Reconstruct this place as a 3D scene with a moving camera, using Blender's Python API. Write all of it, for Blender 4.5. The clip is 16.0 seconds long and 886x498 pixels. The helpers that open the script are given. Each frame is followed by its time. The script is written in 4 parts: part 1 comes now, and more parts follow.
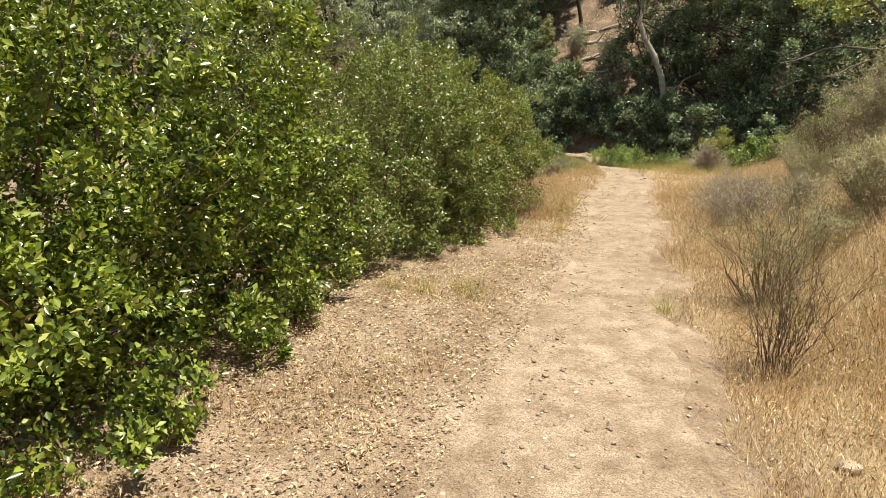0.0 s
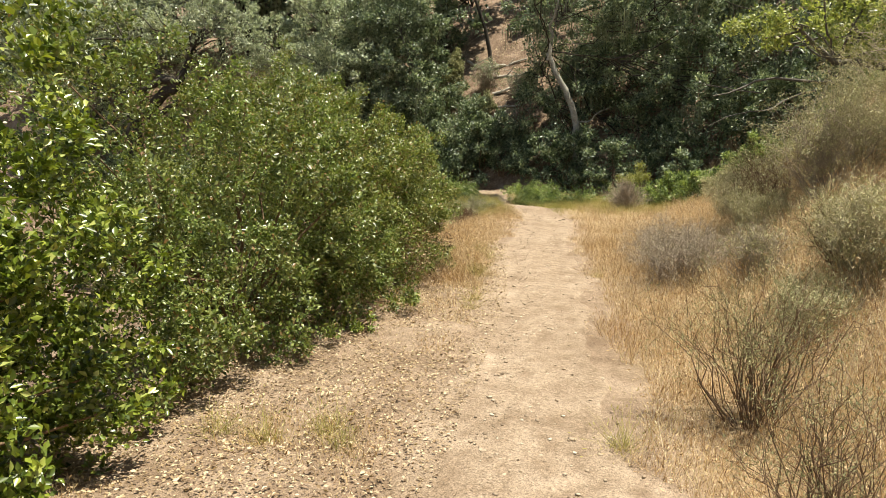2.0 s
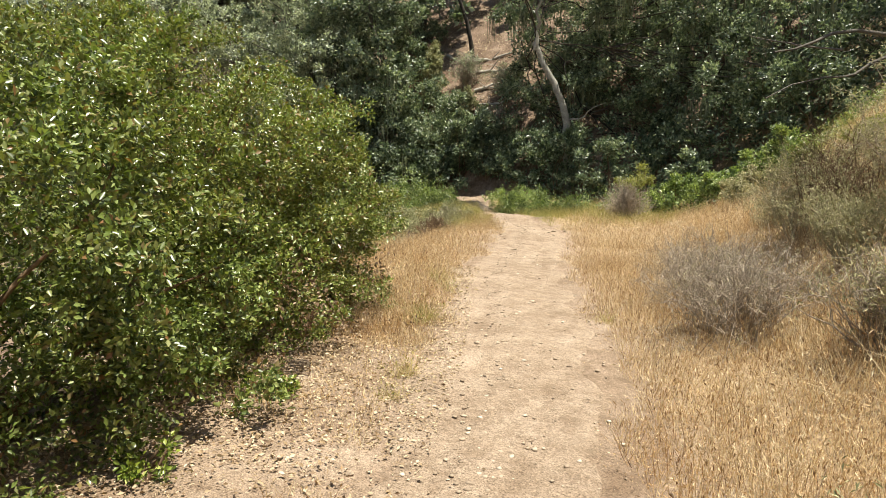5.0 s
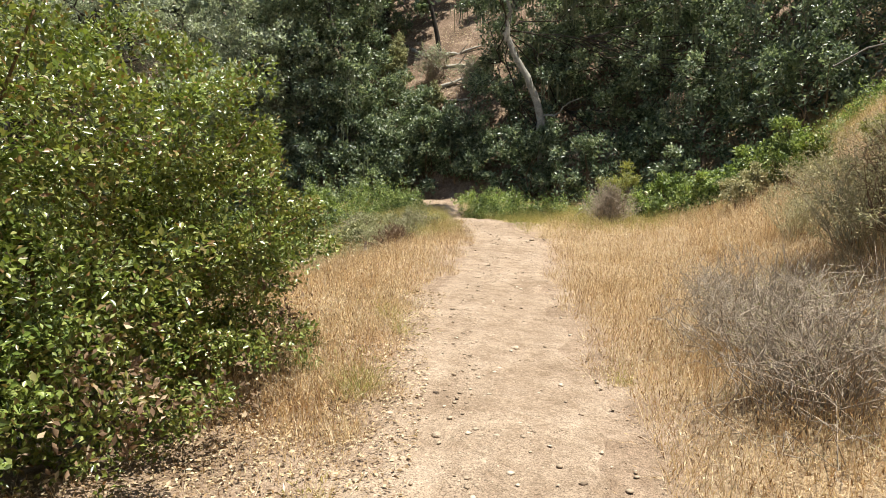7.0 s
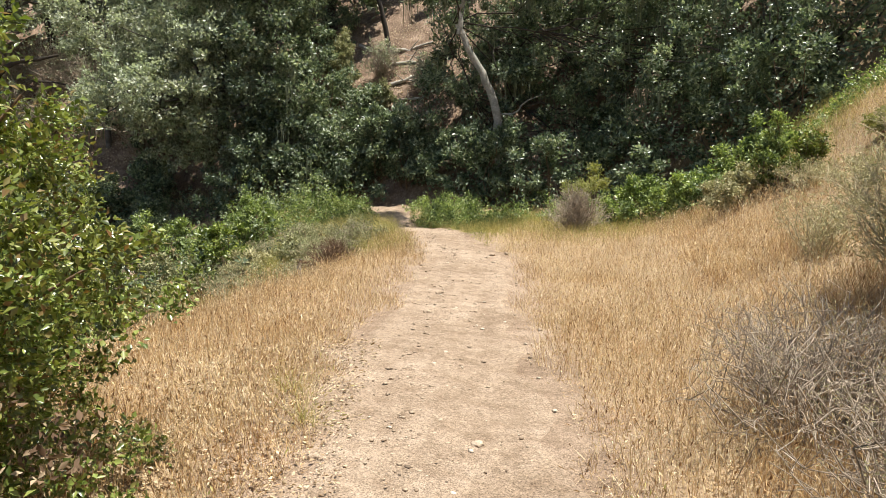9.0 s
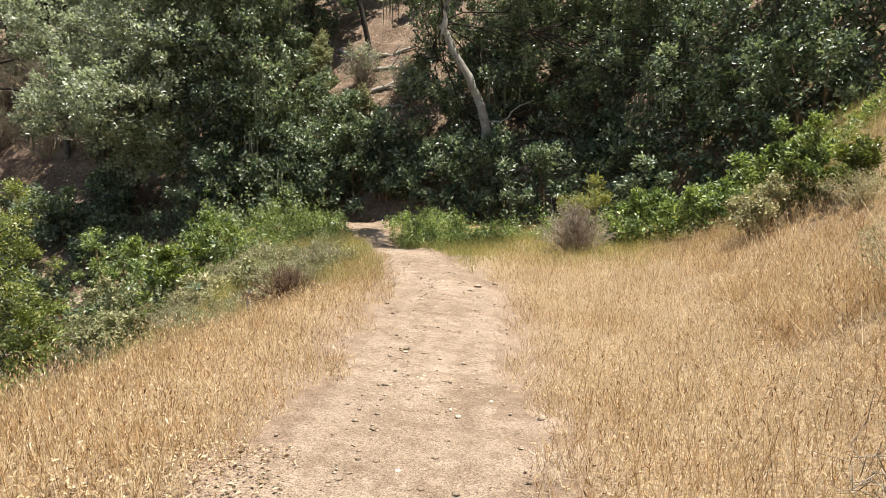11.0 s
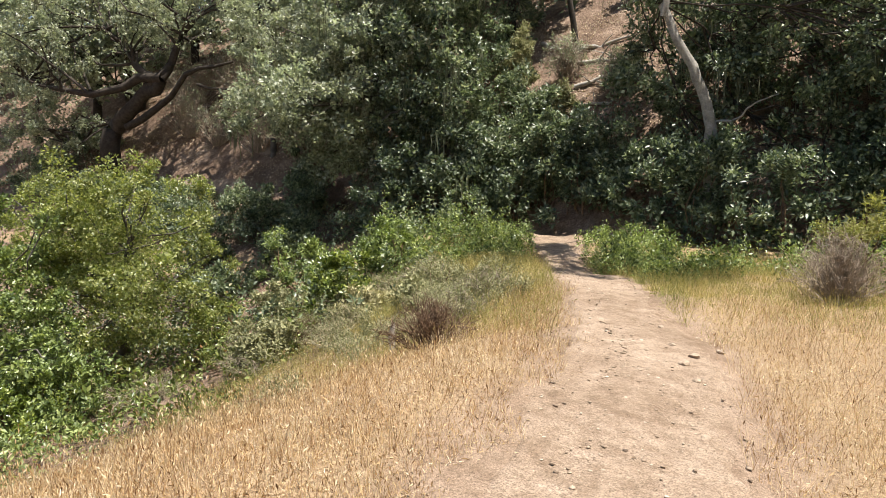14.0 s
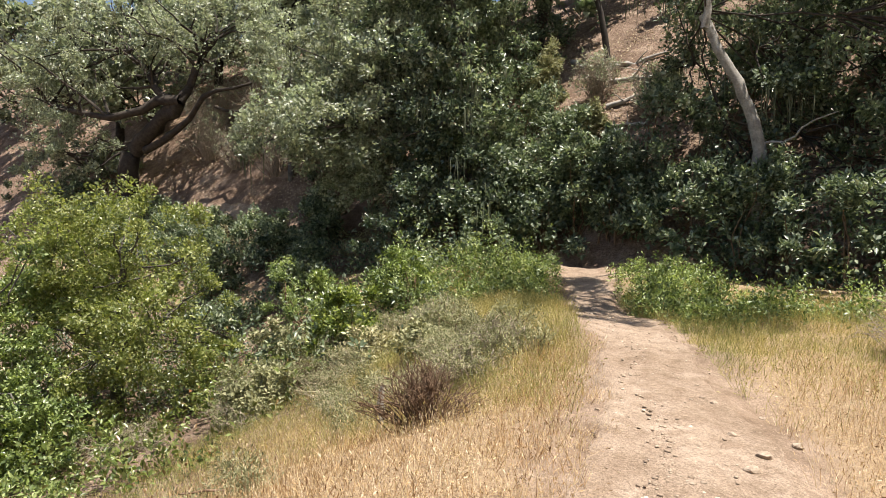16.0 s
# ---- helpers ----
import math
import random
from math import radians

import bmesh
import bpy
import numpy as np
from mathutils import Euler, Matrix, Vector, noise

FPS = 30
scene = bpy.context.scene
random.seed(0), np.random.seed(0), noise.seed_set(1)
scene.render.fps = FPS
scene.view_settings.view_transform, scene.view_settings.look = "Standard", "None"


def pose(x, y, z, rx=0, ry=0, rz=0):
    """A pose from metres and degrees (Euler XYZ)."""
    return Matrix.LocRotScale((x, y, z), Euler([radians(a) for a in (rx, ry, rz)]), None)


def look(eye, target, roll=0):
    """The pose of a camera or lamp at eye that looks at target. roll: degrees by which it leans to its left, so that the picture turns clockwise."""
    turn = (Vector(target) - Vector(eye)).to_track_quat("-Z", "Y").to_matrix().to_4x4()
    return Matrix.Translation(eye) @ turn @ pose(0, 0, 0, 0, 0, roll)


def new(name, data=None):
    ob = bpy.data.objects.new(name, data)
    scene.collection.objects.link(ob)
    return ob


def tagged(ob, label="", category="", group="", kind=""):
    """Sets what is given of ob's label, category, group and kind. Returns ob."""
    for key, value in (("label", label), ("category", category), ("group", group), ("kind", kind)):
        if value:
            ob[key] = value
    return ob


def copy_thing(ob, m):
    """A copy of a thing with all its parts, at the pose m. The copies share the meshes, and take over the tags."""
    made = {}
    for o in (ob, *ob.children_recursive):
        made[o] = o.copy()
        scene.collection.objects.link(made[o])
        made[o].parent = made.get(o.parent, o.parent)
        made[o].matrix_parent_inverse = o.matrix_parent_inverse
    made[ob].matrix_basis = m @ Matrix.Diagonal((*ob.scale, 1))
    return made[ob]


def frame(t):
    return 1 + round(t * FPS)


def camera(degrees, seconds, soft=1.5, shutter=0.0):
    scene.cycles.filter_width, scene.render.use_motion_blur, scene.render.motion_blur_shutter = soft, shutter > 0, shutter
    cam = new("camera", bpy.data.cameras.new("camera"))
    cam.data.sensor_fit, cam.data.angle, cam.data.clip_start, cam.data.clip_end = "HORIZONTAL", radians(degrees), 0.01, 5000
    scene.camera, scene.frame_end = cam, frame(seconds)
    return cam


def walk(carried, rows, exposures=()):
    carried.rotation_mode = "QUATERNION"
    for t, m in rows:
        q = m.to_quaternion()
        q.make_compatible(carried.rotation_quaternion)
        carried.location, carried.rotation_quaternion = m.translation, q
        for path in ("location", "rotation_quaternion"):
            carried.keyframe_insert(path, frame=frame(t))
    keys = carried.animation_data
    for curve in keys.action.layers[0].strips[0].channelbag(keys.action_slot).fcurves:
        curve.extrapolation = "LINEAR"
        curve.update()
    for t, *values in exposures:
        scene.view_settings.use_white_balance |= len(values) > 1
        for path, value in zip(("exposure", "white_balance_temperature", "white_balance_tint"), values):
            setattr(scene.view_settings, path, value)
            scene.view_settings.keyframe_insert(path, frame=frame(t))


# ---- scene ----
cam = camera(67.8, 16.0, soft=0.7)
PATH = [
    (0, (2.3, -0.377, 1.555), (1.514, 1.417, 1.15), 1.2),
    (0.5, (2.164, 0.085, 1.592), (1.456, 1.916, 1.212), 0.9),
    (1, (2.085, 0.536, 1.589), (1.464, 2.404, 1.238), 0.6),
    (1.5, (1.992, 0.998, 1.629), (1.407, 2.882, 1.304), 0.7),
    (2, (1.914, 1.445, 1.673), (1.349, 3.34, 1.369), 0.6),
    (2.5, (1.913, 1.915, 1.661), (1.366, 3.816, 1.363), 0.4),
    (3, (1.843, 2.371, 1.638), (1.304, 4.274, 1.342), 0.6),
    (3.2, (1.818, 2.546, 1.638), (1.28, 4.45, 1.345), 0.5),
    (5.3, (1.538, 4.713, 1.422), (1.003, 6.619, 1.141), 0.5),
    (5.4, (1.522, 4.817, 1.417), (0.986, 6.723, 1.135), 0.4),
    (5.5, (1.495, 4.895, 1.42), (0.965, 6.803, 1.141), 0.4),
    (6, (1.412, 5.32, 1.392), (0.921, 7.239, 1.114), 0.1),
    (6.5, (1.328, 5.75, 1.375), (0.862, 7.676, 1.099), 0.2),
    (7, (1.243, 6.174, 1.39), (0.792, 8.103, 1.114), 0.2),
    (7.3, (1.235, 6.414, 1.361), (0.778, 8.341, 1.08), 0.0),
    (7.5, (1.202, 6.581, 1.367), (0.757, 8.511, 1.091), 0.1),
    (8, (1.096, 7.018, 1.392), (0.657, 8.951, 1.119), 0.1),
    (8.5, (1.057, 7.412, 1.376), (0.624, 9.345, 1.105), -0.0),
    (9, (1.033, 7.827, 1.374), (0.708, 9.782, 1.108), -0.3),
    (9.2, (1.003, 7.989, 1.364), (0.691, 9.946, 1.098), -0.3),
    (11.3, (0.931, 9.76, 1.385), (0.634, 11.725, 1.158), -0.4),
    (11.5, (0.914, 9.899, 1.397), (0.601, 11.862, 1.172), -0.3),
    (12, (0.812, 10.339, 1.376), (0.358, 12.274, 1.156), 0.2),
    (12.5, (0.798, 10.735, 1.388), (0.164, 12.619, 1.169), 0.5),
    (12.6, (0.802, 10.815, 1.39), (0.133, 12.687, 1.176), 0.7),
    (12.9, (0.762, 11.042, 1.413), (0.02, 12.886, 1.189), 1.0),
    (13, (0.741, 11.092, 1.415), (-0.023, 12.926, 1.193), 1.0),
    (13.3, (0.684, 11.279, 1.44), (-0.126, 13.094, 1.217), 1.1),
    (13.5, (0.649, 11.413, 1.452), (-0.179, 13.219, 1.227), 1.1),
    (14, (0.619, 11.74, 1.458), (-0.252, 13.526, 1.229), 1.2),
    (14.5, (0.553, 12.1, 1.492), (-0.37, 13.859, 1.261), 1.4),
    (15, (0.442, 12.426, 1.542), (-0.503, 14.173, 1.315), 1.3),
    (15.5, (0.38, 12.738, 1.547), (-0.575, 14.482, 1.334), 1.3),
    (16, (0.317, 13.026, 1.565), (-0.645, 14.772, 1.399), 1.2),
]
EXPOSURES = ((0.0, 0.74, 7000, 4), (2.0, 0.76, 7000, 4), (6.0, 0.84, 6600, 6), (9.0, 0.82, 6450, 8), (12.0, 0.81, 6450, 10), (16.0, 0.84, 6480, 13))
walk(cam, [(t, look(e, g, r)) for t, e, g, r in PATH], EXPOSURES)

# ---- world, sun, exposure ----
SUN_AZ, SUN_EL = radians(85), radians(77)
to_sun = Vector((math.sin(SUN_AZ) * math.cos(SUN_EL), math.cos(SUN_AZ) * math.cos(SUN_EL), math.sin(SUN_EL)))
world = bpy.data.worlds.new("sky")
world.use_nodes = True
scene.world = world
wn = world.node_tree.nodes
sky = wn.new("ShaderNodeTexSky")
sky.sky_type = "NISHITA"
sky.sun_disc = False
sky.sun_elevation = SUN_EL
sky.sun_rotation = SUN_AZ
wn["Background"].inputs["Strength"].default_value = 0.072
world.node_tree.links.new(sky.outputs[0], wn["Background"].inputs["Color"])
sun = new("sun", bpy.data.lights.new("sun", "SUN"))
sun.data.energy, sun.data.angle, sun.data.color = 5.2, radians(0.53), (1.0, 0.95, 0.86)
sun.matrix_world = look(to_sun * 60, (0, 0, 0))

rng = np.random.default_rng(7)


# ---- materials ----
def material(name, build):
    m = bpy.data.materials.new(name)
    m.use_nodes = True
    t = m.node_tree
    build(t.nodes, t.links, t.nodes["Principled BSDF"], t.nodes["Material Output"])
    return m


def ramp(nodes, links, value, stops):
    r = nodes.new("ShaderNodeValToRGB")
    el = r.color_ramp.elements
    while len(el) < len(stops):
        el.new(0.5)
    for e, (p, c) in zip(el, stops):
        e.position, e.color = p, (*c, 1)
    links.new(value, r.inputs[0])
    return r.outputs[0]


def noise_tex(nodes, links, scale, detail=5, rough=0.6):
    g = nodes.new("ShaderNodeNewGeometry")
    n = nodes.new("ShaderNodeTexNoise")
    n.inputs["Scale"].default_value, n.inputs["Detail"].default_value, n.inputs["Roughness"].default_value = scale, detail, rough
    links.new(g.outputs["Position"], n.inputs["Vector"])
    return n.outputs[0]


def mix(nodes, links, kind, fac, a, b):
    m = nodes.new("ShaderNodeMix")
    m.data_type, m.blend_type = "RGBA", kind
    for k, v in ((0, fac), (6, a), (7, b)):
        if isinstance(v, (int, float)):
            m.inputs[k].default_value = v
        elif isinstance(v, tuple):
            m.inputs[k].default_value = (*v, 1)
        else:
            links.new(v, m.inputs[k])
    return m.outputs[2]


def leaf_material(name, stops, patch=((0.8, 0.8, 0.8), (1.15, 1.15, 1.15)), patch_scale=1.5, rough=0.36, through_share=0.42, spec=0.6, tint=(1.25, 1.3, 0.6)):
    """Leaves: each leaf its own tone, slow change over the crown, some light through the blade."""
    def build(n, l, p, out):
        g = n.new("ShaderNodeNewGeometry")
        c = ramp(n, l, g.outputs["Random Per Island"], stops)
        tone = ramp(n, l, noise_tex(n, l, patch_scale, 3), ((0.3, patch[0]), (0.7, patch[1])))
        c = mix(n, l, "MULTIPLY", 1.0, c, tone)
        l.new(c, p.inputs["Base Color"])
        p.inputs["Roughness"].default_value = rough
        p.inputs["Specular IOR Level"].default_value = spec
        tr = n.new("ShaderNodeBsdfTranslucent")
        l.new(mix(n, l, "MULTIPLY", 1.0, c, tint), tr.inputs[0])
        ms = n.new("ShaderNodeMixShader")
        ms.inputs[0].default_value = through_share
        l.new(p.outputs[0], ms.inputs[1])
        l.new(tr.outputs[0], ms.inputs[2])
        l.new(ms.outputs[0], out.inputs[0])
    return material(name, build)


def rough_material(name, stops, scale, fine, rough=0.9, bump=0.4, dist=0.01, speckle=0.0, cover=None):
    """Earth, bark, stone: two scales of tone and a relief."""
    def build(n, l, p, out):
        a = noise_tex(n, l, scale, 6, 0.65)
        b = noise_tex(n, l, fine, 5, 0.7)
        c = ramp(n, l, a, stops)
        c = mix(n, l, "MULTIPLY", 0.75, c, ramp(n, l, b, ((0.32, (0.55, 0.53, 0.5)), (0.62, (1.12, 1.12, 1.12)))))
        if speckle:
            c = mix(n, l, "MULTIPLY", speckle, c, ramp(n, l, noise_tex(n, l, fine * 3.1, 2, 0.5), ((0.38, (0.42, 0.39, 0.37)), (0.46, (1.0, 1.0, 1.0)), (0.57, (1.0, 1.0, 1.0)), (0.64, (1.45, 1.43, 1.4)))))
            c = mix(n, l, "MULTIPLY", 1.0, c, ramp(n, l, noise_tex(n, l, 0.9, 3, 0.55), ((0.35, (0.83, 0.8, 0.78)), (0.65, (1.08, 1.08, 1.1)))))
            c = mix(n, l, "MULTIPLY", 1.0, c, ramp(n, l, noise_tex(n, l, 6.5, 4, 0.65), ((0.36, (0.8, 0.77, 0.74)), (0.52, (1.0, 1.0, 1.0)), (0.68, (1.1, 1.1, 1.1)))))
        if cover:
            at = n.new("ShaderNodeAttribute")
            at.attribute_name = "shaded_thatch"
            c = mix(n, l, "MIX", at.outputs["Fac"], c, ramp(n, l, noise_tex(n, l, 60, 5, 0.7), cover))
        l.new(c, p.inputs["Base Color"])
        p.inputs["Roughness"].default_value = rough
        p.inputs["Specular IOR Level"].default_value = 0.2
        bp = n.new("ShaderNodeBump")
        bp.inputs["Strength"].default_value, bp.inputs["Distance"].default_value = bump, dist
        l.new(b, bp.inputs["Height"])
        l.new(bp.outputs[0], p.inputs["Normal"])
    return material(name, build)


# cover: matted straw, with the shade under the grass mixed into its brown.
M_GROUND = rough_material("dry_earth", ((0.3, (0.26, 0.187, 0.13)), (0.5, (0.33, 0.247, 0.177)), (0.7, (0.41, 0.32, 0.238))), 2.0, 45, bump=0.8, dist=0.02, speckle=0.8, cover=((0.34, (0.12, 0.075, 0.042)), (0.5, (0.3, 0.21, 0.125)), (0.66, (0.5, 0.39, 0.24))))
M_PATH = rough_material("trodden_dirt", ((0.3, (0.31, 0.232, 0.165)), (0.5, (0.37, 0.285, 0.207)), (0.7, (0.44, 0.348, 0.263))), 3.2, 42, bump=0.9, dist=0.02, speckle=0.8)
M_HILL = rough_material("leafy_hillside", ((0.3, (0.14, 0.095, 0.066)), (0.5, (0.27, 0.19, 0.135)), (0.7, (0.44, 0.34, 0.255))), 1.1, 14, bump=1.0, dist=0.08, speckle=0.7)
M_GRIT = leaf_material("path_grit", ((0.0, (0.12, 0.088, 0.064)), (0.06, (0.25, 0.185, 0.13)), (0.75, (0.42, 0.33, 0.24)), (1.0, (0.66, 0.57, 0.45))), rough=0.85, through_share=0.0, spec=0.2)
M_STONE = rough_material("pale_stone", ((0.3, (0.25, 0.185, 0.13)), (0.7, (0.56, 0.46, 0.35))), 20, 120)
M_BARK = rough_material("oak_bark", ((0.3, (0.075, 0.067, 0.058)), (0.7, (0.19, 0.17, 0.148))), 6, 40, bump=0.8)
M_PALEBARK = rough_material("pale_lichened_bark", ((0.3, (0.2, 0.185, 0.16)), (0.7, (0.44, 0.42, 0.37))), 6, 40, bump=0.8)
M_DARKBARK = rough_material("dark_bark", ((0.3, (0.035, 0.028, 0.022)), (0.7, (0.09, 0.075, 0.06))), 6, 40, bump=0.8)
M_OLIVETWIG = rough_material("olive_twig", ((0.3, (0.36, 0.31, 0.19)), (0.7, (0.6, 0.53, 0.36))), 9, 60)
M_TWIG = rough_material("grey_twig", ((0.3, (0.26, 0.205, 0.155)), (0.7, (0.52, 0.44, 0.35))), 9, 60)
M_BROWNTWIG = rough_material("brown_twig", ((0.3, (0.12, 0.075, 0.045)), (0.7, (0.25, 0.17, 0.11))), 9, 60)
M_DEADWOOD = rough_material("bleached_wood", ((0.3, (0.33, 0.30, 0.26)), (0.7, (0.55, 0.51, 0.45))), 9, 60)

M_BRIGHT = leaf_material("bright_bush_leaf", ((0.0, (0.04, 0.065, 0.012)), (0.5, (0.14, 0.19, 0.027)), (0.85, (0.28, 0.33, 0.055)), (1.0, (0.45, 0.48, 0.17))), patch=((0.62, 0.68, 0.7), (1.2, 1.15, 1.0)), through_share=0.22, rough=0.3)
M_DUSTY = leaf_material("dusty_bush_leaf", ((0.0, (0.05, 0.07, 0.018)), (0.5, (0.16, 0.2, 0.052)), (0.85, (0.30, 0.33, 0.12)), (0.94, (0.25, 0.22, 0.11)), (1.0, (0.26, 0.13, 0.06))), patch=((0.86, 0.78, 0.72), (0.98, 1.12, 0.98)), through_share=0.26, patch_scale=2.2, rough=0.32)
M_BROWNISH = leaf_material("browning_bush_leaf", ((0.0, (0.06, 0.085, 0.02)), (0.45, (0.17, 0.215, 0.052)), (0.84, (0.33, 0.36, 0.12)), (0.92, (0.25, 0.2, 0.1)), (1.0, (0.24, 0.12, 0.05))), patch=((0.88, 0.78, 0.7), (0.98, 1.1, 0.95)), patch_scale=2.0, through_share=0.24, rough=0.3)
M_OAK = leaf_material("oak_leaf", ((0.0, (0.05, 0.076, 0.047)), (0.55, (0.155, 0.2, 0.125)), (0.85, (0.31, 0.36, 0.25)), (1.0, (0.46, 0.5, 0.39))), patch=((0.7, 0.72, 0.7), (1.3, 1.26, 1.12)), rough=0.34, through_share=0.35, spec=0.6, tint=(1.1, 1.15, 0.75), patch_scale=0.5)
M_OAKPALE = leaf_material("pale_oak_leaf", ((0.0, (0.16, 0.185, 0.125)), (0.6, (0.36, 0.395, 0.285)), (1.0, (0.58, 0.61, 0.49))), patch=((0.84, 0.8, 0.74), (1.15, 1.17, 1.15)), rough=0.36, through_share=0.4, patch_scale=0.6, tint=(1.1, 1.15, 0.8))
M_WEED = leaf_material("weed_leaf", ((0.0, (0.06, 0.095, 0.034)), (0.55, (0.21, 0.285, 0.105)), (1.0, (0.44, 0.53, 0.25))), patch=((0.7, 0.72, 0.7), (1.25, 1.15, 0.95)), patch_scale=1.6, through_share=0.32)
M_WILLOW = leaf_material("willow_leaf", ((0.0, (0.11, 0.14, 0.04)), (0.6, (0.26, 0.295, 0.095)), (1.0, (0.5, 0.5, 0.22))), patch_scale=0.7)
M_SAGE = leaf_material("sage_leaf", ((0.0, (0.24, 0.225, 0.115)), (0.6, (0.45, 0.42, 0.23)), (1.0, (0.66, 0.61, 0.4))), rough=0.7, spec=0.2, patch_scale=1.2, through_share=0.25, tint=(1.0, 1.0, 0.8))
M_BROW = leaf_material("slope_sage_leaf", ((0.0, (0.17, 0.175, 0.09)), (0.6, (0.33, 0.33, 0.17)), (1.0, (0.5, 0.48, 0.29))), rough=0.7, spec=0.2, patch_scale=1.2, through_share=0.25, tint=(1.0, 1.0, 0.8))
M_YELLOW = leaf_material("yellow_sprig", ((0.0, (0.2, 0.21, 0.07)), (1.0, (0.37, 0.36, 0.15))), rough=0.7)
M_DRY = leaf_material("dry_grass", ((0.0, (0.17, 0.1, 0.05)), (0.2, (0.4, 0.275, 0.145)), (0.42, (0.62, 0.49, 0.285)), (0.8, (0.80, 0.7, 0.48)), (1.0, (0.92, 0.87, 0.71))), patch=((0.82, 0.66, 0.5), (1.12, 1.1, 1.08)), patch_scale=1.9, rough=0.5, spec=0.4, through_share=0.3, tint=(1.0, 0.94, 0.84))
M_GREENGRASS = leaf_material("half_green_grass", ((0.0, (0.2, 0.2, 0.07)), (0.4, (0.46, 0.42, 0.18)), (1.0, (0.76, 0.66, 0.38))), patch=((0.62, 0.72, 0.5), (1.12, 0.98, 0.88)), patch_scale=0.9, rough=0.6, spec=0.25, through_share=0.4, tint=(1.0, 1.0, 0.75))
M_LITTER = leaf_material("dead_leaf", ((0.0, (0.12, 0.066, 0.036)), (0.5, (0.36, 0.25, 0.14)), (1.0, (0.68, 0.56, 0.38))), rough=0.7, through_share=0.1)
M_CRUMB = leaf_material("leaf_crumb", ((0.0, (0.09, 0.055, 0.035)), (0.7, (0.22, 0.15, 0.095)), (1.0, (0.5, 0.4, 0.27))), rough=0.8, through_share=0.05, spec=0.1)
M_MOSS = leaf_material("lace_lichen", ((0.0, (0.16, 0.18, 0.12)), (1.0, (0.3, 0.32, 0.22))), rough=0.8, spec=0.1, through_share=0.3)


# ---- mesh helpers ----
def mesh_of(name, verts, faces, mat, smooth=False):
    """verts n x 3, faces m x k, all with k corners."""
    verts, faces = np.asarray(verts, np.float32), np.asarray(faces, np.int32)
    me = bpy.data.meshes.new(name)
    k = faces.shape[1]
    me.vertices.add(len(verts))
    me.vertices.foreach_set("co", verts.ravel())
    me.loops.add(faces.size)
    me.loops.foreach_set("vertex_index", faces.ravel())
    me.polygons.add(len(faces))
    me.polygons.foreach_set("loop_start", np.arange(0, faces.size, k, dtype=np.int32))
    if smooth:
        me.polygons.foreach_set("use_smooth", np.ones(len(faces), dtype=bool))
    me.update(calc_edges=True)
    me.materials.append(mat)
    return me


def part(name, me, parent=None, label=""):
    ob = new(name, me)
    ob.parent = parent
    return tagged(ob, label) if label else ob


def unit(v):
    return v / np.maximum(np.linalg.norm(v, axis=-1, keepdims=True), 1e-9)


def leaf_arrays(pos, way, nrm, length, width):
    side = unit(np.cross(way, nrm))
    up = np.cross(side, way)
    L, W = length[:, None], width[:, None]
    mid = pos + way * L * 0.5
    v = np.stack([pos, mid + side * W * 0.5 + up * W * 0.2, pos + way * L - up * L * 0.08, mid - side * W * 0.5 + up * W * 0.2], 1).reshape(-1, 3)
    b = np.arange(len(pos))[:, None] * 4
    return v, np.concatenate([b + [0, 1, 2], b + [0, 2, 3]], 1).reshape(-1, 3)


def shoots(tips, axes, per, reach, size, spread=0.9, slim=0.5):
    """Leaves set round short shoots that end at tips."""
    n = len(tips) * per
    ax = np.repeat(unit(axes), per, 0)
    r = rng.normal(size=(n, 3))
    r = unit(r - (r * ax).sum(1, keepdims=True) * ax)
    s = rng.random(n)[:, None]
    pos = np.repeat(tips, per, 0) - ax * reach * s + r * reach * 0.12
    way = unit(ax * (0.3 + 0.9 * rng.random((n, 1))) + r * spread + rng.normal(size=(n, 3)) * 0.25)
    nrm = unit(ax + rng.normal(size=(n, 3)) * 0.45 + np.array([0.0, 0, 0.4]))
    L = size * (0.6 + 0.7 * rng.random(n))
    return leaf_arrays(pos, way, nrm, L, L * slim * (0.8 + 0.4 * rng.random(n)))


def stack(pairs):
    vs, fs, o = [], [], 0
    for v, f in pairs:
        vs.append(v)
        fs.append(f + o)
        o += len(v)
    return np.concatenate(vs), np.concatenate(fs)


def tube(points, radii, sides=6):
    P = np.asarray(points, float)
    T = unit(np.gradient(P, axis=0))
    ref = np.where(np.abs(T[:, 2:3]) > 0.9, [[1.0, 0, 0]], [[0, 0, 1.0]])
    A = unit(np.cross(T, ref))
    B = np.cross(T, A)
    an = np.arange(sides) * 2 * math.pi / sides
    R = np.asarray(radii, float)[:, None, None]
    v = (P[:, None] + R * (A[:, None] * np.cos(an)[None, :, None] + B[:, None] * np.sin(an)[None, :, None])).reshape(-1, 3)
    i, j = np.meshgrid(np.arange(len(P) - 1), np.arange(sides), indexing="ij")
    a, b = (i * sides + j).ravel(), (i * sides + (j + 1) % sides).ravel()
    f = np.stack([a, b, b + sides, a + sides], 1)
    return v, f


def strands(name, pieces, mat, parent, label="", smooth_faces=True):
    """Each tube of pieces as a part of its own."""
    for v, f in pieces:
        part(name, mesh_of(name, v, f, mat, smooth_faces), parent, label)


